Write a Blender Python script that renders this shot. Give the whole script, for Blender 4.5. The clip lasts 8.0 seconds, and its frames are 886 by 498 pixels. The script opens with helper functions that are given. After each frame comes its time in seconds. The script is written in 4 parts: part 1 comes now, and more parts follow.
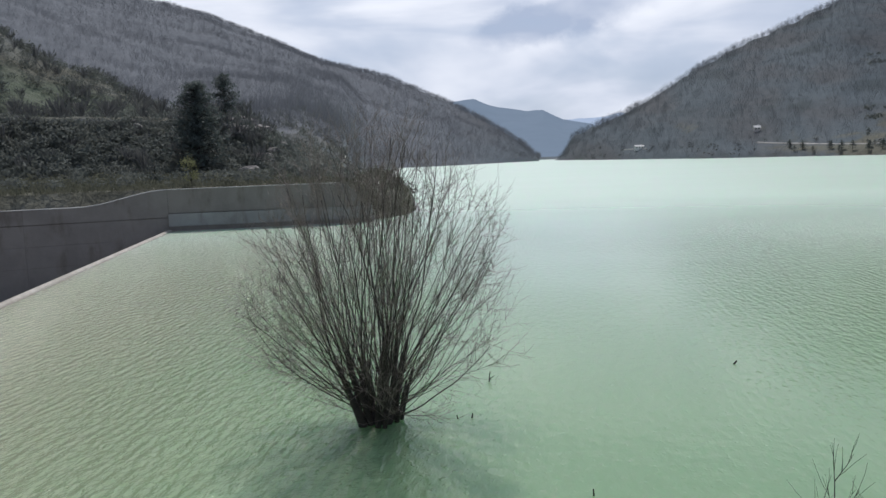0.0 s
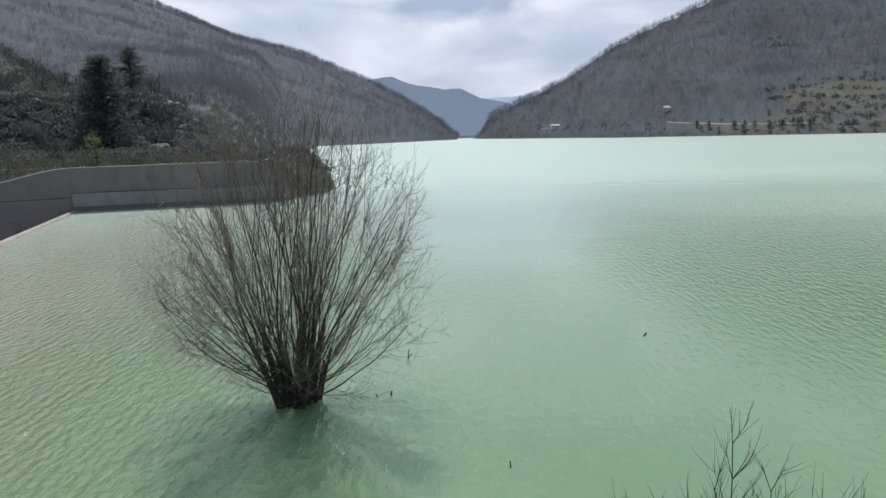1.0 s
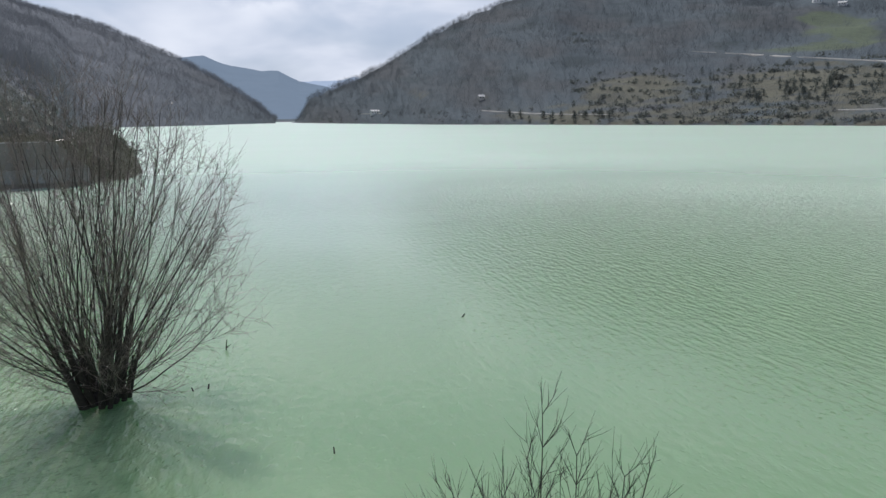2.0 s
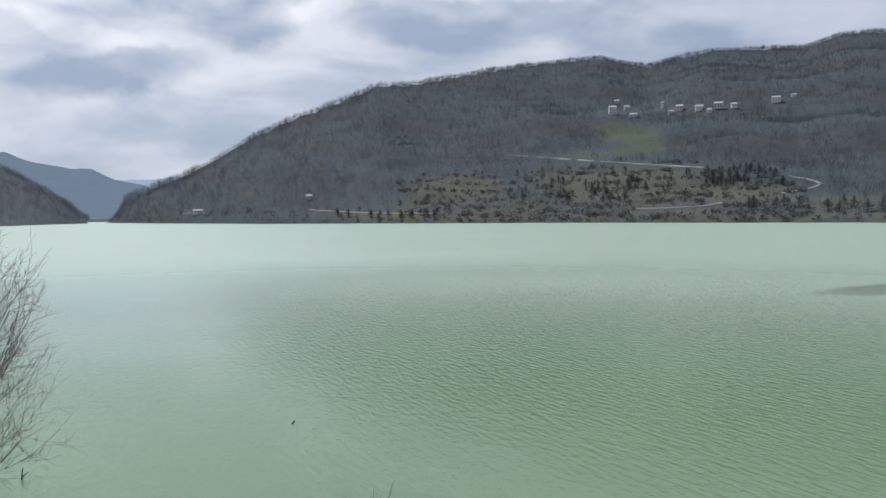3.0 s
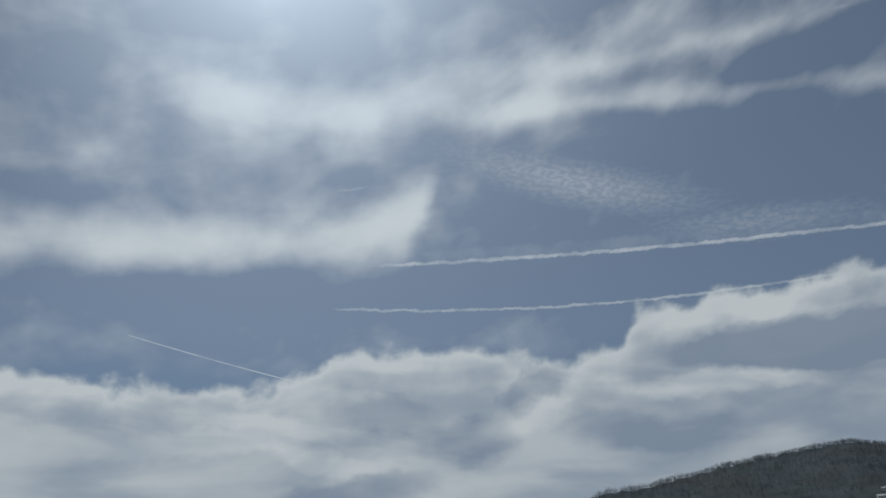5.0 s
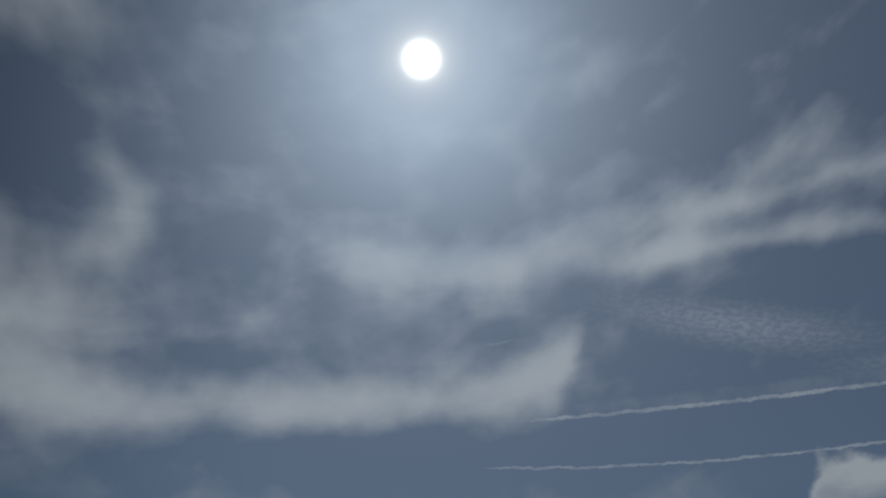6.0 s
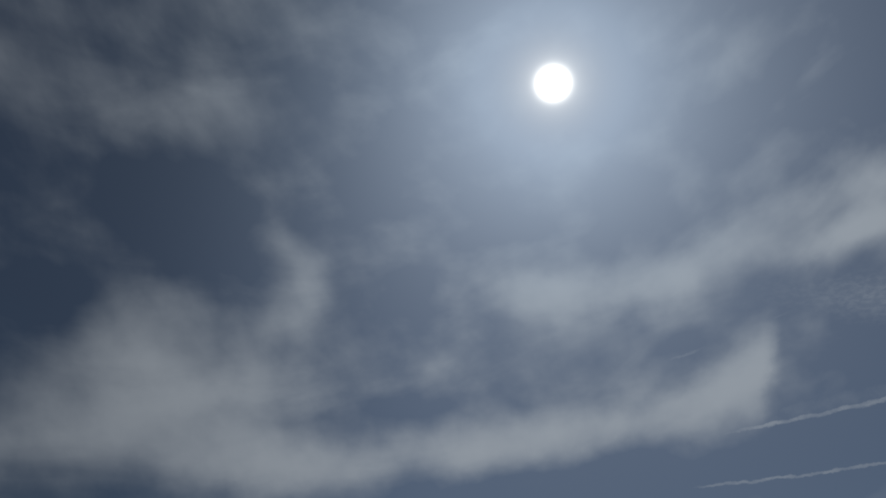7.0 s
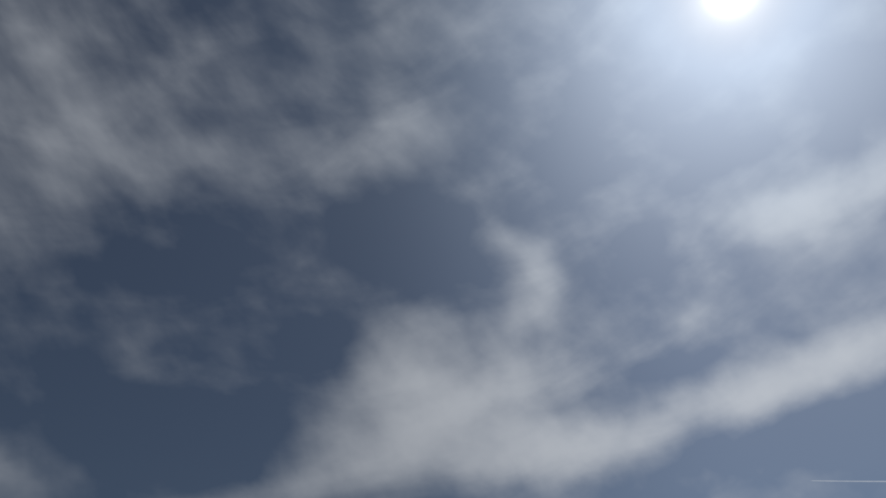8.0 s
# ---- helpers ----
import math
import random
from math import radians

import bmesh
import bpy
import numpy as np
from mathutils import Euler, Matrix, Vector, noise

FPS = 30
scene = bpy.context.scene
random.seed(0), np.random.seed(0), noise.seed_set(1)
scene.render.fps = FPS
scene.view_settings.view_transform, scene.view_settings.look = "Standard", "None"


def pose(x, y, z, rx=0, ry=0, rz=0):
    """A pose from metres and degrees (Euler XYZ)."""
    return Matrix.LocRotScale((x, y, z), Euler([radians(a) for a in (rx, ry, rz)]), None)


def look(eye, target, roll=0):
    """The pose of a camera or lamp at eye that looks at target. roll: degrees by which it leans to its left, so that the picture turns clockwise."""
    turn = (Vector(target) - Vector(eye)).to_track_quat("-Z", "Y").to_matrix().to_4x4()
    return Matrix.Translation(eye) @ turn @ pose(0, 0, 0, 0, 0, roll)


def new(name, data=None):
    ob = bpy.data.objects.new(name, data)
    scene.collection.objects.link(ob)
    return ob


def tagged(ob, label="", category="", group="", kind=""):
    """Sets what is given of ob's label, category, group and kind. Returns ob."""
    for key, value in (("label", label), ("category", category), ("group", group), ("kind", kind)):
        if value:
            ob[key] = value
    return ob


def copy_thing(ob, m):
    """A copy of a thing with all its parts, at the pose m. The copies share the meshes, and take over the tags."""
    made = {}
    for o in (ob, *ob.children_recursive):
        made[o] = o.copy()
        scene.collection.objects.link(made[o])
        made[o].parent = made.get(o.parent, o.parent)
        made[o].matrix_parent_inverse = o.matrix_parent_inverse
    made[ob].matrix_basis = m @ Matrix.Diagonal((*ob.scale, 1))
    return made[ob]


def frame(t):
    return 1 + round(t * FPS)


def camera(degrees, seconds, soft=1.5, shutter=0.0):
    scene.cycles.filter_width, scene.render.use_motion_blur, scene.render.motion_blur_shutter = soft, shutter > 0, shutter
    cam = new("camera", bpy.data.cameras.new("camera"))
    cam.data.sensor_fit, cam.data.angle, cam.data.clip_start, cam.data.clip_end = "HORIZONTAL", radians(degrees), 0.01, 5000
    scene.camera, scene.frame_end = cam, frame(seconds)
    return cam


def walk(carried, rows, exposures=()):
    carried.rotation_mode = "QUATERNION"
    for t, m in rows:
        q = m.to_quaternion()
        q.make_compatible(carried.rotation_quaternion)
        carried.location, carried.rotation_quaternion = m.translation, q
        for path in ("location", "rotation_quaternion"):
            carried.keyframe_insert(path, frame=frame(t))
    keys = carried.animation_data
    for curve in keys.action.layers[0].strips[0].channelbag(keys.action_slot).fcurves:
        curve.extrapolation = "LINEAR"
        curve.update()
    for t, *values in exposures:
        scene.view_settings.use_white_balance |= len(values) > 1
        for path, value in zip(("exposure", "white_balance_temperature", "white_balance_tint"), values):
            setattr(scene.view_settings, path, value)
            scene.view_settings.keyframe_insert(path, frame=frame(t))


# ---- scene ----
cam = camera(60.3, 8.0)


def aim(yaw, pitch, roll, x, y, z):
    """Camera pose: yaw to the left, pitch up, roll about the line of sight."""
    return Matrix.Translation((x, y, z)) @ pose(0, 0, 0, 0, 0, yaw) @ pose(0, 0, 0, 90 + pitch) @ pose(0, 0, 0, 0, 0, roll)


EYE = 5.75
walk(cam, [(t, aim(*row)) for t, *row in (
    (0.0, 1.93, -6.67, -1.78, -0.08, -0.03, 5.75), (0.5, -0.42, -7.29, -1.74, -0.06, -0.01, 5.75),
    (1.0, -4.1, -8.44, -1.57, -0.03, -0.01, 5.73), (1.2, -6.21, -9.08, -1.34, -0.03, -0.01, 5.72),
    (2.3, -22.05, -9.24, 0.05, 0.0, 0.0, 5.72), (2.5, -24.86, -7.93, 0.11, 0.0, 0.0, 5.73),
    (3.0, -30.37, -2.51, -0.54, 0.03, 0.0, 5.8), (3.2, -30.7, 0.35, -1.15, 0.03, -0.01, 5.8),
    (3.5, -29.7, 5.7, -2.56, 0.03, -0.01, 5.81), (4.0, -25.7, 14.88, -3.54, 0.03, 0.0, 5.82),
    (4.5, -20.35, 21.87, -2.98, 0.03, 0.0, 5.84), (5.0, -14.74, 27.94, -2.5, 0.03, 0.01, 5.85),
    (5.2, -12.44, 30.47, -2.3, 0.03, 0.01, 5.85), (6.3, 2.35, 41.15, 2.1, 0.02, 0.01, 5.87),
    (6.5, 5.13, 41.52, 1.8, 0.02, 0.01, 5.87), (7.0, 14.2, 41.58, 1.95, 0.02, 0.01, 5.88),
    (7.5, 25.2, 40.28, 1.24, 0.02, 0.01, 5.88), (8.0, 35.95, 40.02, -0.49, 0.02, 0.01, 5.88))],
    exposures=((0.0, 0.27, 6300, 13), (2.5, 0.22, 6250, 13), (3.0, 0.06, 6250, 12), (3.5, -0.21, 6150, 11), (4.0, -0.42, 6200, 8), (4.5, -0.73, 6250, 5), (5.2, -0.82, 6150, 4),
               (6.3, -1.72, 5900, 6), (7.0, -1.68, 5950, 7), (7.5, -1.64, 6000, 8), (8.0, -0.93, 6200, 10)))

# ---- sky and sun ----
SUN_AZ, SUN_EL = 1.35, 53.4


def bearing(az, el):
    """Unit direction of an azimuth (degrees to the left of +y) and an elevation."""
    a, e = radians(az), radians(el)
    return Vector((-math.sin(a) * math.cos(e), math.cos(a) * math.cos(e), math.sin(e)))


sun = new("sun", bpy.data.lights.new("sun", "SUN"))
sun.data.energy, sun.data.angle, sun.data.color = 2.3, radians(1.2), (1.0, 0.95, 0.88)
sun.matrix_world = look(bearing(SUN_AZ, SUN_EL) * 100, (0, 0, 0))


class Nodes:
    """Short hand for wiring node trees."""

    def __init__(self, tree):
        self.tree = tree
        tree.nodes.clear()

    def add(self, kind, **values):
        node = self.tree.nodes.new(kind)
        for key, value in values.items():
            if key in ("operation", "blend_type", "data_type", "sky_type", "feature", "noise_dimensions", "attribute_name", "interpolation_type", "wave_type", "bands_direction", "use_clamp", "clamp", "noise_type", "distance"):
                setattr(node, key, value)
        return node

    def put(self, socket, value):
        if isinstance(value, bpy.types.NodeSocket):
            self.tree.links.new(value, socket)
        else:
            socket.default_value = value

    def m(self, op, a, b=None, c=None, clamp=False):
        node = self.tree.nodes.new("ShaderNodeMath")
        node.operation, node.use_clamp = op, clamp
        for i, value in enumerate((a, b, c)):
            if value is not None:
                self.put(node.inputs[i], value)
        return node.outputs[0]

    def plus(self, *terms):
        total = terms[0]
        for term in terms[1:]:
            total = self.m("ADD", total, term)
        return total

    def times(self, *terms):
        total = terms[0]
        for term in terms[1:]:
            total = self.m("MULTIPLY", total, term)
        return total

    def step(self, x, low, high):
        """Smooth step of x from low to high (low may exceed high)."""
        node = self.tree.nodes.new("ShaderNodeMapRange")
        node.interpolation_type, flip = "SMOOTHSTEP", low > high if not isinstance(low, bpy.types.NodeSocket) else False
        self.put(node.inputs[0], x)
        self.put(node.inputs[1], high if flip else low)
        self.put(node.inputs[2], low if flip else high)
        node.inputs[3].default_value, node.inputs[4].default_value = (1, 0) if flip else (0, 1)
        return node.outputs[0]

    def noise(self, vector, scale, detail=4.0, rough=0.55, warp=0.0):
        node = self.tree.nodes.new("ShaderNodeTexNoise")
        if vector is not None:
            self.put(node.inputs["Vector"], vector)
        for name, value in (("Scale", scale), ("Detail", detail), ("Roughness", rough), ("Distortion", warp)):
            node.inputs[name].default_value = value
        return node.outputs[0]

    def vec(self, x, y, z=0.0):
        node = self.tree.nodes.new("ShaderNodeCombineXYZ")
        for i, value in enumerate((x, y, z)):
            self.put(node.inputs[i], value)
        return node.outputs[0]

    def mix(self, fac, a, b):
        node = self.tree.nodes.new("ShaderNodeMix")
        node.data_type = "RGBA"
        self.put(node.inputs[0], fac)
        self.put(node.inputs[6], a)
        self.put(node.inputs[7], b)
        return node.outputs[2]


def rgb(r, g, b):
    return (r, g, b, 1.0)


world = bpy.data.worlds.new("sky")
scene.world = world
world.use_nodes = True
N = Nodes(world.node_tree)
sky = N.add("ShaderNodeTexSky", sky_type="NISHITA")
sky.sun_disc, sky.sun_elevation, sky.sun_rotation = False, radians(SUN_EL), radians(-SUN_AZ)
sky.air_density, sky.dust_density, sky.ozone_density = 1.0, 0.6, 2.0


def cloud_cover():
    """Density and colour of the clouds over azimuth and elevation in degrees: a cumulus bank low over the hills, cirrus bands, vapour trails and a thin veil."""
    coord = N.add("ShaderNodeTexCoord").outputs["Generated"]
    split = N.add("ShaderNodeSeparateXYZ")
    N.put(split.inputs[0], coord)
    x, y, z = split.outputs
    el = N.m("MULTIPLY", N.m("ARCSINE", z), 57.29578)
    az = N.m("MULTIPLY", N.m("ARCTAN2", N.m("MULTIPLY", x, -1), y), 57.29578)
    spread = N.m("COSINE", N.m("RADIANS", el))
    flat = N.vec(N.times(az, spread), el)
    warp = N.m("SUBTRACT", N.noise(flat, 0.16, 5, 0.55), 0.5)
    ruffle = N.m("SUBTRACT", N.noise(flat, 0.75, 5, 0.6), 0.5)
    a = N.plus(az, N.times(warp, 5.0), N.times(ruffle, 0.9))
    e = N.plus(el, N.times(N.m("SUBTRACT", N.noise(N.vec(N.plus(az, 40.0), N.times(el, 1.6)), 0.14, 5, 0.55), 0.5), 3.4), N.times(ruffle, 0.8))

    def band(c0, c1, c2, width, a_from, a_to, strength, fade=4.0, aa=None, ee=None, top=None):
        """A streak along elevation c0 + c1 a + c2 a^2, from one azimuth to another."""
        aa, ee = aa or a, ee or e
        line = N.plus(c0, N.times(aa, c1), N.times(N.m("POWER", aa, 2.0), c2))
        off = N.m("SUBTRACT", ee, line)
        body = N.times(N.step(off, -width, -width * 0.15), N.step(off, top or width, width * 0.15))
        ends = N.times(N.step(aa, a_from + fade, a_from - fade), N.step(aa, a_to - fade, a_to + fade))
        return N.times(body, ends, strength)

    def puff(ca, ce, wa, we, strength, tilt=0.0):
        """An oval of cloud."""
        da, de = N.plus(a, -ca), N.plus(e, -ce)
        c, s = math.cos(radians(tilt)), math.sin(radians(tilt))
        u = N.m("DIVIDE", N.plus(N.times(da, c), N.times(de, s)), wa)
        v = N.m("DIVIDE", N.plus(N.times(da, -s), N.times(de, c)), we)
        return N.times(N.step(N.plus(N.m("POWER", u, 2.0), N.m("POWER", v, 2.0)), 1.25, 0.15), strength)

    # cumulus bank: its ragged upper edge by azimuth
    edge = N.plus(17.6, N.times(N.step(az, 2.0, -9.0), 2.9), N.times(N.step(az, -17.0, -22.0), -1.3), N.times(N.step(az, -27.6, -30.2), 3.1), N.times(N.step(az, -44, -55), -0.8), N.times(N.step(az, -60, -75), -3.0), N.times(N.step(az, 20, 45), 0.5))
    curls = N.m("SUBTRACT", N.noise(flat, 0.34, 5, 0.5), 0.5)
    depth = N.plus(edge, 0.3, N.times(el, -1.0), N.times(curls, 4.2), N.times(ruffle, 0.5))
    bank = N.step(depth, 0.0, 1.2)
    shade = N.noise(N.vec(N.times(az, 0.4), N.times(el, 1.25)), 0.20, 4, 0.45, 0.4)
    folds = N.noise(N.vec(N.times(az, 0.6), N.plus(N.times(el, 1.2), 30.0)), 0.45, 4, 0.45)
    rim = N.m("SUBTRACT", 1.0, N.step(depth, 0.9, 3.8))
    low = N.step(el, 11.0, 4.0)
    light = N.plus(0.42, N.times(rim, 0.50), N.times(N.m("SUBTRACT", N.step(shade, 0.34, 0.66), 0.5), 0.50), N.times(N.m("SUBTRACT", folds, 0.5), 0.34), N.times(low, -0.14), N.times(N.step(az, -30, -10), 0.10),
                   N.times(puff(-42, 17.8, 12, 1.8, 1.0, 5), -0.68), N.times(puff(-39, 21.2, 9, 1.6, 1.0, 2), 0.3), N.times(puff(-35, 16.1, 8, 0.8, 1.0, 4), 0.34), N.times(puff(-16.3, 13.7, 3.8, 2.0, 1.0), -0.5), N.times(puff(-9.6, 15.8, 5.2, 1.6, 1.0, 6), -0.48), N.times(puff(-21.4, 16.9, 3.4, 1.5, 1.0, -25), -0.5),
                   N.times(puff(-6.7, 9.8, 6.5, 1.7, 1.0, -8), -0.50), N.times(puff(-29.5, 13.6, 8, 1.6, 1.0, 6), -0.36), N.times(puff(-20.7, 14.9, 4.5, 1.3, 1.0, -6), 0.28), N.times(puff(2, 13.8, 9, 1.3, 1.0, -5), 0.30), N.times(puff(-12, 18.4, 6, 1.3, 1.0), 0.22), N.times(puff(-6, 12.6, 6, 0.9, 1.0, 8), 0.25), N.times(N.step(az, -38, -52), N.m("SUBTRACT", 1.0, rim), -0.3))
    bank_colour = N.mix(N.m("MULTIPLY", light, 1.0, clamp=True), rgb(0.36, 0.42, 0.53), rgb(0.85, 0.87, 0.895))
    bank_density = N.times(bank, N.m("MAXIMUM", N.plus(0.78, N.times(N.step(shade, 0.36, 0.55), 0.19)), rim))

    # cirrus: soft banks and gaps laid on streaky noise
    def heap(ca, ce, wa, we, tilt=0.0):
        """A soft oval, 1 in its middle."""
        da, de = N.times(N.plus(az, -ca), 1.0), N.plus(el, -ce)
        c, s = math.cos(radians(tilt)), math.sin(radians(tilt))
        u = N.times(N.plus(N.times(da, c), N.times(de, s)), 1 / wa)
        v = N.times(N.plus(N.times(da, -s), N.times(de, c)), 1 / we)
        return N.m("EXPONENT", N.times(N.plus(N.m("POWER", u, 2.0), N.m("POWER", v, 2.0)), -1.0))

    def stripe(c0, c1, c2, width, a_from, a_to, fade=5.0):
        line = N.plus(c0, N.times(az, c1), N.times(N.m("POWER", az, 2.0), c2))
        off = N.times(N.m("SUBTRACT", N.plus(el, N.times(warp, 2.2)), line), 1 / width)
        ends = N.times(N.step(az, a_from + fade, a_from - fade), N.step(az, a_to - fade, a_to + fade))
        return N.times(N.m("EXPONENT", N.times(N.m("POWER", off, 2.0), -1.0)), ends)

    west = N.step(az, 12, 46)
    grain = N.noise(N.vec(N.times(az, 0.42), N.plus(N.times(el, 1.0), N.times(az, 0.17))), 0.20, 4, 0.48, 0.3)
    puffs = N.noise(flat, 0.22, 4, 0.48)
    tail_a = N.plus(az, N.times(warp, 2.0), N.times(ruffle, 0.9), N.times(N.plus(el, -28.5), 0.40))
    off = N.m("SUBTRACT", N.plus(el, N.times(warp, 2.2)), N.plus(28.0, N.times(tail_a, -0.115), N.times(N.m("POWER", N.m("MINIMUM", N.plus(tail_a, 4.0), 0.0), 2.0), 0.018)))
    flare = N.plus(2.3, N.times(N.step(tail_a, -6.0, -12.2), 0.5))
    tail = N.times(N.m("EXPONENT", N.times(N.m("POWER", N.m("DIVIDE", off, flare), 2.0), -1.0)), N.step(tail_a, -13.4, -11.4), N.step(az, 40, 27))
    field = N.plus(N.times(tail, N.plus(0.70, N.times(N.step(az, 16, -4), 0.2))), N.times(stripe(37.4, -0.19, -0.0028, 2.6, 70, -44, 8), 0.40), N.times(stripe(38.2, -0.02, -0.0012, 1.8, 9, -25.5, 3), 0.36),
                   N.times(stripe(40.7, -0.02, -0.0012, 0.8, -20, -75, 8), 0.30), N.times(stripe(35.6, -0.2, -0.0048, 0.9, -18, -75, 8), 0.42))
    field = N.plus(field, N.times(heap(38.5, 29.3, 8, 6.2, -8), 0.56), N.times(heap(28.6, 35.4, 3.2, 2.6), 0.36), N.times(heap(26.6, 38.0, 2.0, 2.2), 0.42), N.times(heap(30.0, 40.8, 3.0, 1.4, 35), 0.34), N.times(heap(75, 42, 9, 6.0), 0.34), N.times(heap(60, 46, 12, 4.5, -12), 0.24), N.times(heap(42, 48.5, 8, 4.5, -20), 0.34), N.times(heap(66, 20.0, 5, 2.4), 0.25))
    gaps = N.plus(N.times(heap(40, 41.0, 7.5, 3.6, 15), 0.50), N.times(heap(60, 37.8, 8, 3.2, -10), 0.24), N.times(heap(47.5, 31.5, 4.5, 2.8, -20), 0.34), N.times(heap(58, 24.5, 11, 3.6), 0.34), N.times(heap(6, 24.2, 11, 1.9), 0.5), N.times(heap(-22, 24.5, 22, 2.4), 0.22), N.times(heap(12, 34.6, 14, 1.7, -14), 0.25), N.times(heap(-40, 30, 14, 6), 0.15))
    field = N.plus(field, N.times(gaps, -1.0), N.times(N.m("SUBTRACT", grain, 0.5), N.plus(1.25, N.times(west, -0.5))), N.times(N.m("SUBTRACT", puffs, 0.5), N.plus(0.9, N.times(west, -0.25))), N.times(N.step(az, -40, 5), 0.10), N.times(west, -0.06), 0.11)
    streaks = N.times(N.m("MAXIMUM", N.step(field, -0.08, 1.2), N.plus(0.09, N.times(west, -0.06))), N.step(el, 15, 22))
    ripples = N.step(N.noise(N.vec(N.plus(N.times(az, 1.0), N.times(el, 0.8)), N.plus(N.times(el, 2.2), N.times(az, -0.5))), 1.5, 4, 0.55), 0.36, 0.68)
    shoal = N.times(N.m("MAXIMUM", heap(-26.5, 31.9, 9.5, 1.5, 17), N.times(heap(-40, 26.6, 8, 1.2, 8), 0.6)), N.plus(0.20, N.times(ripples, 0.20)))
    wobble = N.plus(el, N.times(ruffle, 0.45), N.times(N.m("SUBTRACT", N.noise(flat, 2.2, 3, 0.6), 0.5), 0.22))
    broken = N.plus(0.55, N.times(N.step(N.noise(flat, 0.5, 4, 0.6), 0.35, 0.62), 0.45))
    trail_a = N.m("MAXIMUM", band(26.22, -0.0863, -0.0026, 0.24, -8.0, -54, 0.62, 3.0, aa=az, ee=wobble), band(26.7, -0.0863, -0.0026, 1.1, -8, -62, 0.2, 5.0, aa=az, ee=wobble))
    trail_b = band(23.67, 0.016, -0.00052, 0.17, -6.0, -46, 0.5, 2.0, aa=az, ee=wobble)
    trail_c = band(18.8, 0.212, -0.001, 0.075, 9.5, -6, 0.6, 0.3, aa=az, ee=el)
    trail_d = N.m("MAXIMUM", band(34.98, -0.281, -0.00419, 0.32, -24.0, -53, 0.34, 3.0, aa=az, ee=wobble), band(31.41, -0.156, 0.0, 0.22, -4.0, -16, 0.25, 2.0, aa=az, ee=wobble))
    trails = N.times(N.m("MAXIMUM", N.m("MAXIMUM", trail_a, trail_b), N.m("MAXIMUM", trail_c, trail_d)), broken)
    cirrus = N.m("MAXIMUM", streaks, N.m("MAXIMUM", N.plus(shoal, N.times(streaks, 0.6)), trails))

    # glow of thin cloud round the sun
    toward = bearing(SUN_AZ, SUN_EL)
    dot = N.plus(N.times(x, toward.x), N.times(y, toward.y), N.times(z, toward.z))
    gap = N.m("MULTIPLY", N.m("ARCCOSINE", N.m("MINIMUM", dot, 0.999999)), 57.29578)
    disc = N.plus(N.times(N.m("EXPONENT", N.times(N.m("POWER", gap, 2.0), -1.9)), 45.0), N.times(N.m("EXPONENT", N.times(gap, -0.8)), 3.4))
    aureole = N.times(N.m("EXPONENT", N.times(gap, -0.12)), N.plus(0.9, N.times(N.step(gap, 1.0, 6.0), 0.8)))
    halo = (disc, aureole)
    deep = N.plus(1.0, N.times(west, -0.45))
    return bank_density, bank_colour, cirrus, halo, deep


bank_density, bank_colour, cirrus, halo, deep = cloud_cover()


def backing(colour, strength):
    node = N.add("ShaderNodeBackground")
    N.put(node.inputs[0], colour)
    N.put(node.inputs[1], strength)
    return node.outputs[0]


def over(fac, below, above):
    node = N.add("ShaderNodeMixShader")
    for socket, value in zip(node.inputs, (fac, below, above)):
        N.put(socket, value)
    return node.outputs[0]


glow = N.add("ShaderNodeAddShader")
# the blue deepens away from the sun, and the cirrus there thins and greys
clear = over(cirrus, backing(sky.outputs[0], N.times(deep, 0.064)), backing(rgb(0.90, 0.925, 0.965), N.plus(0.45, N.times(deep, 0.55))))
N.put(glow.inputs[0], over(bank_density, clear, backing(bank_colour, 1.0)))
shine = N.add("ShaderNodeAddShader")
N.put(shine.inputs[0], backing(rgb(1.0, 0.90, 0.76), halo[0]))
N.put(shine.inputs[1], backing(rgb(0.62, 0.80, 1.0), halo[1]))
N.put(glow.inputs[1], shine.outputs[0])
N.put(N.add("ShaderNodeOutputWorld").inputs[0], glow.outputs[0])


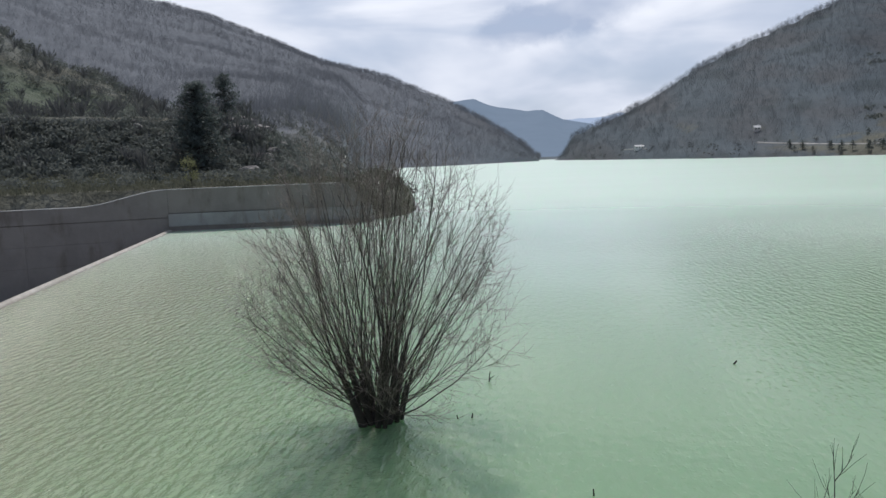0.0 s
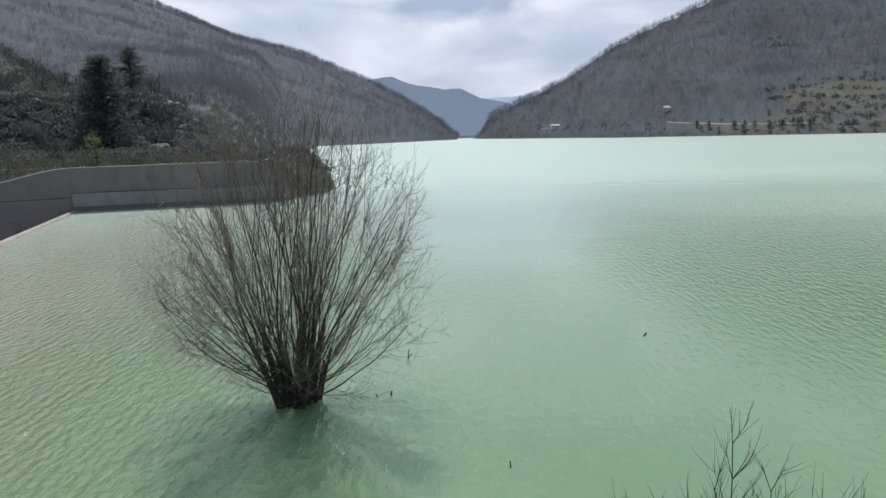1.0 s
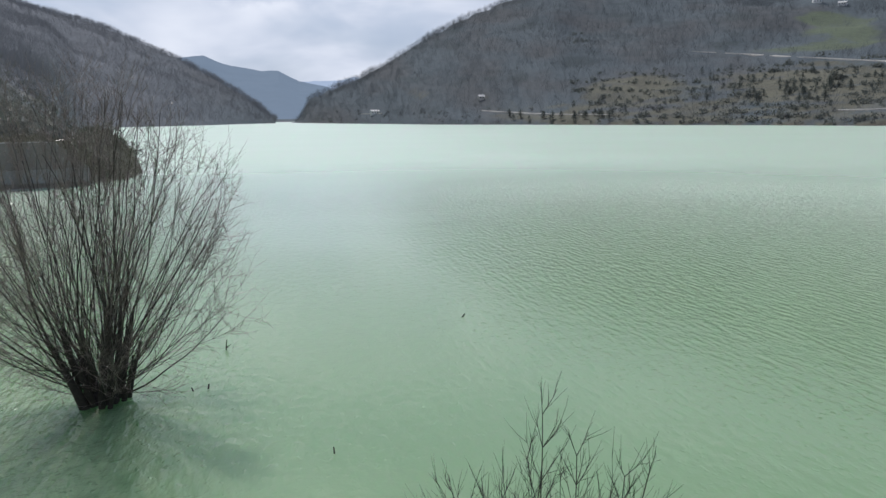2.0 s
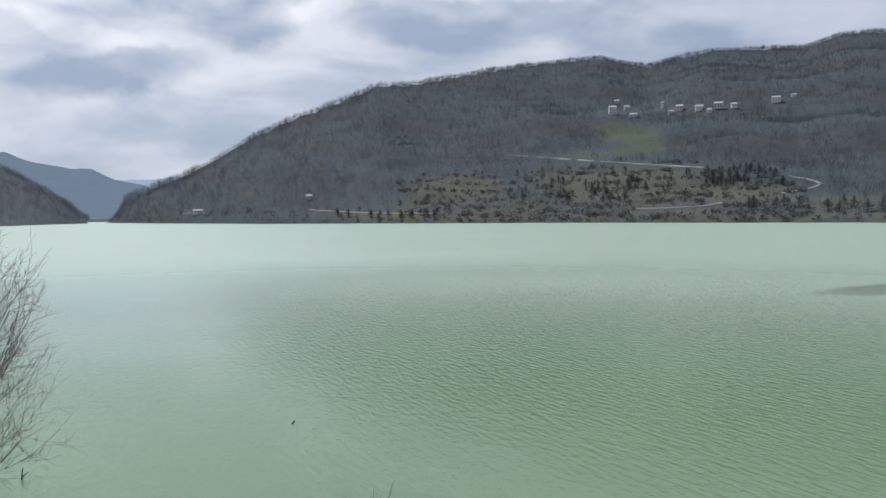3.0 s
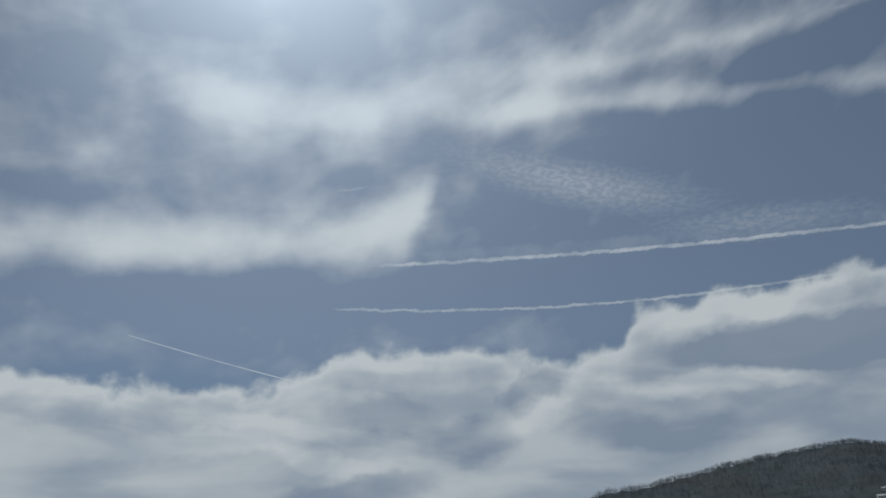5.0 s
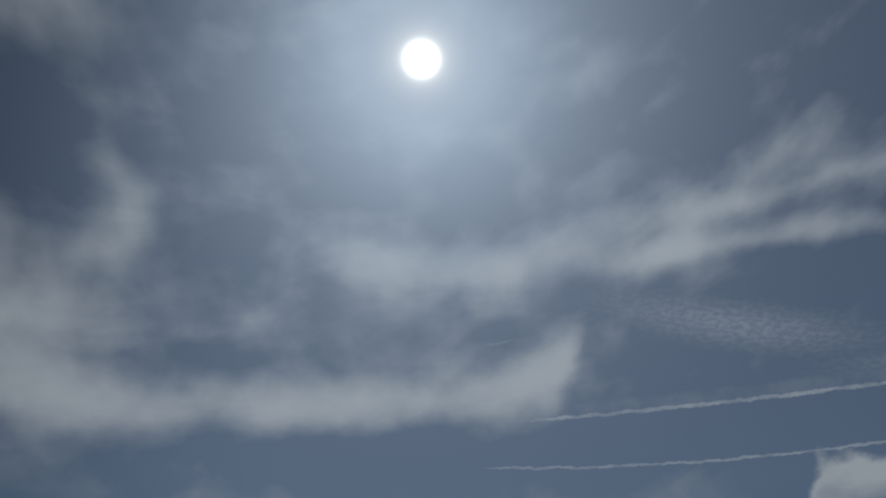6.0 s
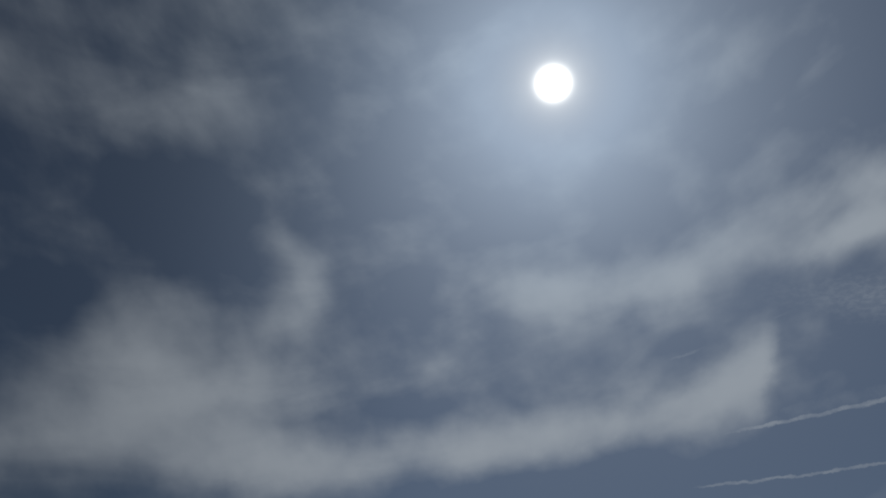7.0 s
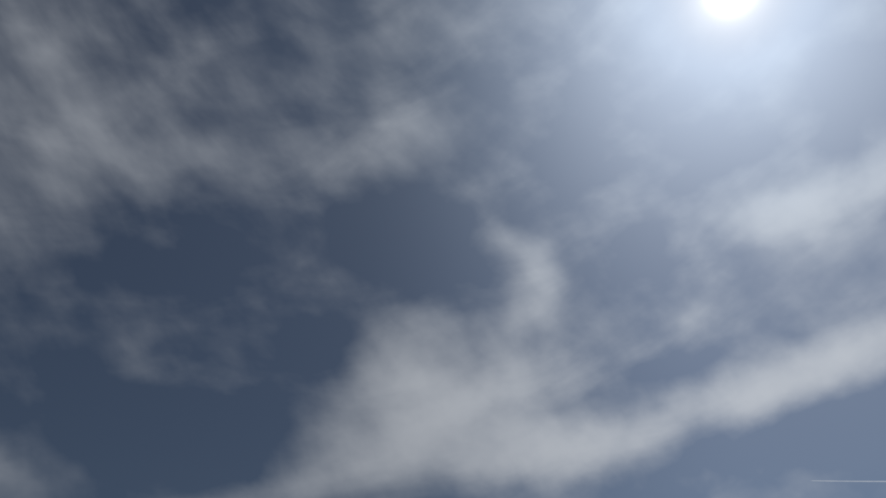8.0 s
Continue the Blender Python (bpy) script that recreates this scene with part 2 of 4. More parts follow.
# ---- materials ----
def material(name, base, second=None, rough=0.8, scale=1.0, fine=12.0, bump=0.0, island=0.0, metal=0.0, spec=0.3):
    """A procedural surface: two base colours mixed by coarse and fine noise, with relief."""
    mat = bpy.data.materials.new(name)
    mat.use_nodes = True
    n = Nodes(mat.node_tree)
    place = n.add("ShaderNodeTexCoord").outputs["Object"]
    coarse, grain = n.noise(place, scale, 5, 0.6), n.noise(place, scale * fine, 4, 0.6)
    blend = n.m("ADD", n.times(n.step(coarse, 0.3, 0.7), 0.65), n.times(n.step(grain, 0.3, 0.7), 0.35))
    if island:
        lone = n.add("ShaderNodeNewGeometry").outputs["Random Per Island"]
        blend = n.m("ADD", n.times(blend, 1 - island), n.times(lone, island))
    colour = n.mix(blend, rgb(*base), rgb(*(second or [c * 0.6 for c in base])))
    shader = n.add("ShaderNodeBsdfPrincipled")
    n.put(shader.inputs["Base Color"], colour)
    n.put(shader.inputs["Roughness"], n.m("ADD", n.times(grain, 0.15), rough - 0.07, clamp=True))
    shader.inputs["Metallic"].default_value = metal
    shader.inputs["Specular IOR Level"].default_value = spec
    if bump:
        relief = n.add("ShaderNodeBump")
        relief.inputs["Distance"].default_value = bump
        n.put(relief.inputs["Height"], n.m("ADD", coarse, n.times(grain, 0.4)))
        n.put(shader.inputs["Normal"], relief.outputs[0])
    n.put(n.add("ShaderNodeOutputMaterial").inputs[0], shader.outputs[0])
    return mat


def water_material():
    """Silty green reservoir water: a milky body under a rippled, reflecting face; ripples run in arcs out from the dam."""
    mat = bpy.data.materials.new("reservoir_water")
    mat.use_nodes = True
    n = Nodes(mat.node_tree)
    place = n.add("ShaderNodeTexCoord").outputs["Object"]
    split = n.add("ShaderNodeSeparateXYZ")
    n.put(split.inputs[0], place)
    x, y, z = split.outputs
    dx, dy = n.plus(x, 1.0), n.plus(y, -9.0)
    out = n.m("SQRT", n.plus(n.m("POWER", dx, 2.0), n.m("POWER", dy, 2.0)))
    turn = n.m("ARCTAN2", dx, dy)
    sway = n.times(n.m("SUBTRACT", n.noise(place, 0.12, 3), 0.5), 6.0)
    # ripples: short crests that run nearly straight out from the dam
    across, along = n.plus(n.times(x, 0.996), n.times(y, -0.087)), n.plus(n.times(x, 0.087), n.times(y, 0.996))
    crests = n.noise(n.vec(n.times(across, 4.4), n.times(along, 1.7)), 1.0, 2, 0.5, 0.15)
    phase = n.times(n.noise(n.vec(n.times(across, 0.5), n.times(along, 0.4)), 1.0, 3), 16.0)
    train = n.times(n.m("SINE", n.plus(n.times(across, 22.0), phase)), 0.05, n.step(n.noise(n.vec(n.times(across, 0.7), n.times(along, 0.45)), 1.0, 2), 0.38, 0.6))
    fine_crests = n.noise(n.vec(n.times(across, 6.5), n.times(along, 2.3)), 1.0, 2, 0.5, 0.15)
    chop, spark = n.noise(place, 2.6, 3, 0.6), n.noise(place, 12.0, 2, 0.6)
    glint = n.step(n.noise(n.vec(n.times(across, 1.4), along), 5.0, 1), 0.58, 0.85)
    gust = n.step(n.noise(place, 0.028, 3, 0.5), 0.40, 0.62)
    west = n.times(n.step(x, 2.0, -9.0), n.step(y, 95.0, 60.0))
    east = n.times(n.step(n.plus(x, n.times(y, -0.22), sway), 0.0, 12.0), n.step(n.m("SQRT", n.plus(n.m("POWER", n.plus(x, -34.0), 2.0), n.m("POWER", n.plus(y, -34.0), 2.0), n.times(sway, 25.0))), 38.0, 16.0))
    rough_water = n.m("MINIMUM", n.plus(0.06, n.times(gust, 0.14), n.times(west, 2.2), n.times(east, 1.8)), 2.2)
    drift = n.noise(place, 0.02, 3)
    # a slick of still water
    still = n.step(n.plus(n.m("POWER", n.times(n.plus(x, -58.0, n.times(sway, 0.6)), 1 / 9.0), 2.0), n.m("POWER", n.times(n.plus(y, -32.0, n.times(sway, 0.3)), 1 / 3.2), 2.0)), 1.3, 0.3)
    moving = n.m("SUBTRACT", 1.0, n.times(still, 0.93))
    # lanes of wind-roughened water far out
    lanes = n.noise(n.vec(n.times(x, 0.006), n.times(y, 0.028)), 1.0, 4, 0.6)
    # sky's sheen at low angles, painted paler with distance and duller to the right
    far_sheen = n.times(n.step(n.plus(out, n.times(n.m("SUBTRACT", drift, 0.5), 60.0)), 6.0, 78.0), n.m("SUBTRACT", 1.0, n.times(n.step(n.plus(turn, n.times(n.m("SUBTRACT", drift, 0.5), 0.6)), 0.2, 0.85), 0.85)))
    shallow = n.times(n.step(n.plus(x, n.times(sway, 0.8)), -1.0, -14.0), n.step(y, 85.0, 30.0))
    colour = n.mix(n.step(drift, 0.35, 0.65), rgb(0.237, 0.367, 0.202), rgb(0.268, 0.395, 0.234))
    # base colour lightened far out for the same reflected sky, streaked by the lanes
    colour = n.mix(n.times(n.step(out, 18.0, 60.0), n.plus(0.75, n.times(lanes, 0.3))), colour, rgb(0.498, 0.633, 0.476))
    colour = n.mix(far_sheen, colour, rgb(0.533, 0.687, 0.544))
    colour = n.mix(n.times(shallow, 0.85), colour, rgb(0.359, 0.379, 0.251))
    relief = n.add("ShaderNodeBump")
    relief.inputs["Distance"].default_value = 0.2
    n.put(relief.inputs["Strength"], moving)
    n.put(relief.inputs["Height"], n.plus(n.times(n.plus(n.times(crests, 0.6), train, n.times(glint, 0.3), n.times(fine_crests, 0.26)), rough_water), n.times(chop, 0.06), n.times(spark, 0.10, rough_water)))
    shader = n.add("ShaderNodeBsdfPrincipled")
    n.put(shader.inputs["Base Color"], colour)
    n.put(shader.inputs["Roughness"], n.plus(0.04, n.times(moving, n.step(out, 12.0, 110.0), n.plus(0.30, n.times(n.step(lanes, 0.3, 0.7), 0.04)))))
    shader.inputs["IOR"].default_value = 1.38
    shader.inputs["Subsurface Weight"].default_value = 1.0
    shader.inputs["Subsurface Radius"].default_value = (0.7, 1.0, 0.8)
    shader.inputs["Subsurface Scale"].default_value = 2.2
    n.put(shader.inputs["Normal"], relief.outputs[0])
    n.put(n.add("ShaderNodeOutputMaterial").inputs[0], shader.outputs[0])
    return mat


def ground_material():
    """Leaf litter tinted bluish for the far haze, dry grass, green meadow and bare earth, by the cover laid out on the
    sheet.
    """
    mat = bpy.data.materials.new("hillside_ground")
    mat.use_nodes = True
    n = Nodes(mat.node_tree)
    place = n.add("ShaderNodeTexCoord").outputs["Object"]
    coarse, grain = n.noise(place, 0.02, 6, 0.65), n.noise(place, 0.3, 6, 0.65)
    split = n.add("ShaderNodeSeparateXYZ")
    n.put(split.inputs[0], place)
    x, y, z = split.outputs
    slope = n.vec(n.times(n.m("ARCTAN2", x, y), 800.0), n.times(z, 1.1))  # along and up the hillside
    stands, trees = n.noise(n.vec(n.times(n.m("ARCTAN2", x, y), 800.0), n.times(z, 1.8)), 0.012, 4, 0.5), n.noise(slope, 0.16, 4, 0.6)
    thickets = n.noise(n.vec(n.times(n.m("ARCTAN2", x, y), 800.0), n.times(z, 2.4)), 0.022, 5, 0.6)
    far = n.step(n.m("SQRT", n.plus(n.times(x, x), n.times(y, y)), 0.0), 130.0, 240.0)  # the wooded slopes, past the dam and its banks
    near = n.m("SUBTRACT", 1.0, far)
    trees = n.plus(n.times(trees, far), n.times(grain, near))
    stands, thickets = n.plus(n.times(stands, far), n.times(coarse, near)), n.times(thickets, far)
    # haze over the wooded slopes is carried by these bluish base colours
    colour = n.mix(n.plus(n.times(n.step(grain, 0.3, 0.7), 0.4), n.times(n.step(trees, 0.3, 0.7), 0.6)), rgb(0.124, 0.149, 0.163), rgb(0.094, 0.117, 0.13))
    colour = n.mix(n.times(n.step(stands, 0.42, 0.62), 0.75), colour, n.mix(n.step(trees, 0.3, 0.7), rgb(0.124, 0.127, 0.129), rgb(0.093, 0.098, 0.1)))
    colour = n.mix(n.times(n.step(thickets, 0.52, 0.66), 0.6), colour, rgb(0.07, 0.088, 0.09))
    pale = n.add("ShaderNodeAttribute", attribute_name="pale").outputs["Fac"]
    # mountain haze, mixed into the ground colour as a lighter tone
    colour = n.mix(n.times(pale, 0.9), colour, n.mix(n.step(trees, 0.3, 0.7), rgb(0.186, 0.20, 0.216), rgb(0.145, 0.157, 0.172)))
    for name, first, second in (("dry", (0.182, 0.181, 0.138), (0.118, 0.118, 0.095)), ("green", (0.142, 0.174, 0.115), (0.108, 0.13, 0.096)), ("bare", (0.17, 0.155, 0.135), (0.10, 0.09, 0.075))):
        part_of = n.add("ShaderNodeAttribute", attribute_name=name)
        fac = n.step(n.m("ADD", part_of.outputs["Fac"], n.plus(n.times(n.m("SUBTRACT", grain, 0.5), 0.6), n.times(n.m("SUBTRACT", coarse, 0.5), 1.5))), 0.3, 0.75)
        colour = n.mix(fac, colour, n.mix(n.step(n.plus(n.times(coarse, 0.5), n.times(grain, 0.5)), 0.35, 0.65), rgb(*first), rgb(*second)))
    shader = n.add("ShaderNodeBsdfPrincipled")
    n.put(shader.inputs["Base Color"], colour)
    shader.inputs["Roughness"].default_value = 0.95
    shader.inputs["Specular IOR Level"].default_value = 0.1
    relief = n.add("ShaderNodeBump")
    relief.inputs["Distance"].default_value = 1.0
    n.put(relief.inputs["Height"], n.plus(n.times(grain, 0.3), n.times(trees, 0.7)))
    n.put(shader.inputs["Normal"], relief.outputs[0])
    n.put(n.add("ShaderNodeOutputMaterial").inputs[0], shader.outputs[0])
    return mat


def airy(mat, share=0.5, lift=0.0, slope=(0.0, 0.0)):
    """Lets light through clumps of twigs or needles that are finer than the mesh; lift turns their shading towards the sky and the fall of the slope, as that of a whole soft canopy."""
    n = mat.node_tree
    shader = next(node for node in n.nodes if node.type == "BSDF_PRINCIPLED")
    output = next(node for node in n.nodes if node.type == "OUTPUT_MATERIAL")
    thin, both = n.nodes.new("ShaderNodeBsdfTranslucent"), n.nodes.new("ShaderNodeMixShader")
    n.links.new(shader.inputs["Base Color"].links[0].from_socket, thin.inputs[0])
    both.inputs[0].default_value = share
    n.links.new(shader.outputs[0], both.inputs[1])
    n.links.new(thin.outputs[0], both.inputs[2])
    n.links.new(both.outputs[0], output.inputs[0])
    if lift:
        face, total, unit = n.nodes.new("ShaderNodeNewGeometry"), n.nodes.new("ShaderNodeVectorMath"), n.nodes.new("ShaderNodeVectorMath")
        total.operation, unit.operation = "ADD", "NORMALIZE"
        n.links.new(face.outputs["Normal"], total.inputs[0])
        total.inputs[1].default_value = (lift * slope[0], lift * slope[1], lift)
        n.links.new(total.outputs[0], unit.inputs[0])
        n.links.new(unit.outputs[0], shader.inputs["Normal"])
    return mat


def streaked(name, base, second, stain):
    """Old poured concrete: mottled, with run-down stains and damp patches."""
    mat = bpy.data.materials.new(name)
    mat.use_nodes = True
    n = Nodes(mat.node_tree)
    place = n.add("ShaderNodeTexCoord").outputs["Object"]
    split = n.add("ShaderNodeSeparateXYZ")
    n.put(split.inputs[0], place)
    x, y, z = split.outputs
    runs = n.noise(n.vec(n.times(x, 0.8), n.times(y, 0.8), n.times(z, 0.3)), 1.0, 5, 0.6)
    mottle, grain = n.noise(place, 0.45, 5, 0.6), n.noise(place, 5.0, 5, 0.65)
    lone = n.add("ShaderNodeObjectInfo").outputs["Random"]
    colour = n.mix(n.plus(n.times(n.step(mottle, 0.32, 0.68), 0.6), n.times(grain, 0.3), n.times(lone, 0.1)), rgb(*base), rgb(*second))
    colour = n.mix(n.times(n.step(runs, 0.5, 0.72), 0.6), colour, rgb(*stain))
    shader = n.add("ShaderNodeBsdfPrincipled")
    n.put(shader.inputs["Base Color"], colour)
    n.put(shader.inputs["Roughness"], n.plus(0.8, n.times(grain, 0.15)))
    shader.inputs["Specular IOR Level"].default_value = 0.25
    relief = n.add("ShaderNodeBump")
    relief.inputs["Distance"].default_value = 0.03
    n.put(relief.inputs["Height"], n.plus(mottle, n.times(grain, 0.4)))
    n.put(shader.inputs["Normal"], relief.outputs[0])
    n.put(n.add("ShaderNodeOutputMaterial").inputs[0], shader.outputs[0])
    return mat


WATER, GROUND = water_material(), ground_material()
# blue-grey stands in for haze over the slope, put into the base colour
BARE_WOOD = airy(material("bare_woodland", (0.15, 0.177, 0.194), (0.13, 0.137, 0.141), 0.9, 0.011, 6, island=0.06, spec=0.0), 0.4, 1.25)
# the same woods painted lighter for the mountain's haze and sun glare
HAZE_PALE_WOOD = airy(material("haze_pale_woodland", (0.22, 0.235, 0.252), (0.17, 0.183, 0.2), 0.9, 0.011, 6, island=0.1, spec=0.0), 0.4, 1.25)
CONIFER = material("conifer_needles", (0.10, 0.125, 0.118), (0.135, 0.165, 0.145), 0.8, 0.3, 10, island=0.4)
airy(CONIFER, 0.35, 1.2)
SCRUB = material("scrub_leaves", (0.125, 0.148, 0.135), (0.17, 0.182, 0.158), 0.9, 0.12, 10, island=0.08)
airy(SCRUB, 0.4, 1.3)
DRY_GRASS = airy(material("dry_grass", (0.165, 0.168, 0.125), (0.10, 0.108, 0.08), 0.9, 0.3, 8, island=0.5))
YOUNG_LEAF = airy(material("young_leaves", (0.27, 0.28, 0.15), (0.18, 0.195, 0.10), 0.8, 1.0, 6, island=0.5))
SHRUB_TWIG = airy(material("shrub_twigs", (0.14, 0.145, 0.14), (0.095, 0.10, 0.098), 0.9, 0.1, 10, island=0.3), 0.35, 1.0)
BARK = material("willow_bark", (0.085, 0.075, 0.065), (0.04, 0.037, 0.034), 0.75, 6.0, 6, bump=0.01)
BUSH_BARK = material("dark_bush_bark", (0.045, 0.04, 0.036), (0.025, 0.022, 0.02), 0.85, 6.0, 6)
TWIG = material("willow_twigs", (0.24, 0.19, 0.155), (0.13, 0.105, 0.088), 0.35, 3.0, 5, spec=0.9)
CONCRETE = streaked("weathered_concrete", (0.31, 0.292, 0.27), (0.225, 0.212, 0.20), (0.15, 0.125, 0.105))
CONCRETE_PALE = streaked("pale_streaked_concrete", (0.40, 0.41, 0.40), (0.29, 0.29, 0.28), (0.2, 0.18, 0.16))
LIP = material("pale_concrete", (0.55, 0.52, 0.46), (0.34, 0.31, 0.26), 0.8, 0.8, 8, bump=0.02)
ROCK = material("rock", (0.34, 0.32, 0.30), (0.16, 0.15, 0.14), 0.9, 0.4, 6, bump=0.1)
WHITE = material("white_render", (0.86, 0.86, 0.85), (0.76, 0.76, 0.75), 0.8, 0.3, 9)
ROOF = material("roof_sheet", (0.80, 0.79, 0.78), (0.62, 0.60, 0.58), 0.7, 0.3, 9)
GLASS = material("window_glass", (0.03, 0.035, 0.04), (0.05, 0.055, 0.06), 0.15, 1, 4, spec=0.6)
ROAD = material("pale_road", (0.58, 0.56, 0.52), (0.44, 0.42, 0.39), 0.9, 0.1, 9)


# ---- mesh helpers ----
def mesh_object(name, verts, faces, mat, parent=None, label="", smooth=False):
    """An object from arrays of verts and of faces that all have as many corners."""
    me = bpy.data.meshes.new(name)
    verts, faces = np.asarray(verts, np.float32), np.asarray(faces, np.int32)
    corners = faces.shape[1]
    me.vertices.add(len(verts))
    me.vertices.foreach_set("co", verts.reshape(-1))
    me.loops.add(faces.size)
    me.loops.foreach_set("vertex_index", faces.reshape(-1))
    me.polygons.add(len(faces))
    me.polygons.foreach_set("loop_start", np.arange(0, faces.size, corners, dtype=np.int32))
    me.materials.append(mat)
    me.update(calc_edges=True)
    if smooth:
        me.shade_smooth()
    ob = new(name, me)
    if parent is not None:
        ob.parent = parent
    if label:
        ob["label"] = label
    return ob


def part(name, bm, mat, parent=None, label="", smooth=False):
    me = bpy.data.meshes.new(name)
    bm.to_mesh(me)
    bm.free()
    me.materials.append(mat)
    if smooth:
        me.shade_smooth()
    ob = new(name, me)
    if parent is not None:
        ob.parent = parent
    if label:
        ob["label"] = label
    return ob


def box(bm, lo, hi, m=None):
    """A box from lo to hi, added to bm."""
    made = bmesh.ops.create_cube(bm, size=1.0)["verts"]
    lo, hi = Vector(lo), Vector(hi)
    for v in made:
        v.co = Vector((lo[i] + (v.co[i] + 0.5) * (hi[i] - lo[i]) for i in range(3)))
        if m is not None:
            v.co = m @ v.co
    return made


def tubes(lines, sides=5):
    """Verts and faces of tapered tubes along lines of (points, radii)."""
    verts, faces, base = [], [], 0
    ring = np.linspace(0, 2 * np.pi, sides, endpoint=False)
    for points, radii in lines:
        p = np.asarray(points, float)
        d = np.gradient(p, axis=0)
        d /= np.linalg.norm(d, axis=1)[:, None] + 1e-9
        ref = np.array([0.31, 0.95, 0.05])
        a = np.cross(d, ref)
        a /= np.linalg.norm(a, axis=1)[:, None] + 1e-9
        b = np.cross(d, a)
        rr = np.asarray(radii)[:, None, None]
        rings = p[:, None, :] + rr * (np.cos(ring)[None, :, None] * a[:, None, :] + np.sin(ring)[None, :, None] * b[:, None, :])
        verts.append(rings.reshape(-1, 3))
        k = len(p)
        for i in range(k - 1):
            for j in range(sides):
                j2 = (j + 1) % sides
                faces.append([base + i * sides + j, base + i * sides + j2, base + (i + 1) * sides + j2, base + (i + 1) * sides + j])
        base += k * sides
    return np.concatenate(verts), faces


def lattice(x, y, seed):
    """Hash noise on whole numbers."""
    h = np.sin(x * 127.1 + y * 311.7 + seed * 74.7) * 43758.5453
    return h - np.floor(h)


def value_noise(x, y, seed=0):
    xi, yi = np.floor(x), np.floor(y)
    fx, fy = x - xi, y - yi
    fx, fy = fx * fx * (3 - 2 * fx), fy * fy * (3 - 2 * fy)
    low = lattice(xi, yi, seed) * (1 - fx) + lattice(xi + 1, yi, seed) * fx
    top = lattice(xi, yi + 1, seed) * (1 - fx) + lattice(xi + 1, yi + 1, seed) * fx
    return low * (1 - fy) + top * fy


def fbm(x, y, size, octaves=4, seed=0):
    total, gain = 0.0, 0.5
    for i in range(octaves):
        total = total + gain * (value_noise(x / size * 2 ** i, y / size * 2 ** i, seed + i * 13) - 0.5)
        gain *= 0.5
    return total


# ---- the lie of the land ----
def run(a, *pairs):
    """Value at azimuth a along (azimuth, value) pairs."""
    pairs = sorted(pairs)
    return np.interp(a, [p[0] for p in pairs], [p[1] for p in pairs])


def ramp(x, low, high):
    s = np.clip((x - low) / (high - low), 0, 1)
    return s * s * (3 - 2 * s)


def hill(a, r, shore, crest, rise, trees=5.5, power=1.15, fall=0.3, rough=0.22, seed=0):
    """Height of one hill: from its shore to its crest, whose angle of rise is given, and down behind."""
    top = np.maximum(crest * np.tan(np.radians(rise)) + EYE - trees, -8)
    s = (r - shore) / (crest - shore)
    x, y = -r * np.sin(np.radians(a)), r * np.cos(np.radians(a))
    up = top * np.clip(s, 0, 1) ** power + 1.6 * ramp(r - shore, 0, 14)
    up += rough * top * fbm(x, y, 260.0, 5, seed) * np.clip(4 * s * (1 - s), 0, 1)
    up += 9.0 * fbm(x, y, 75.0, 3, seed + 5) * ramp(r - shore, 10, 90) * ramp(1.15 - s, 0.1, 0.3)
    z = np.where(s > 1, top + 1.6 - (r - crest) * fall, up)
    return np.where(s < 0, -8.0, z)


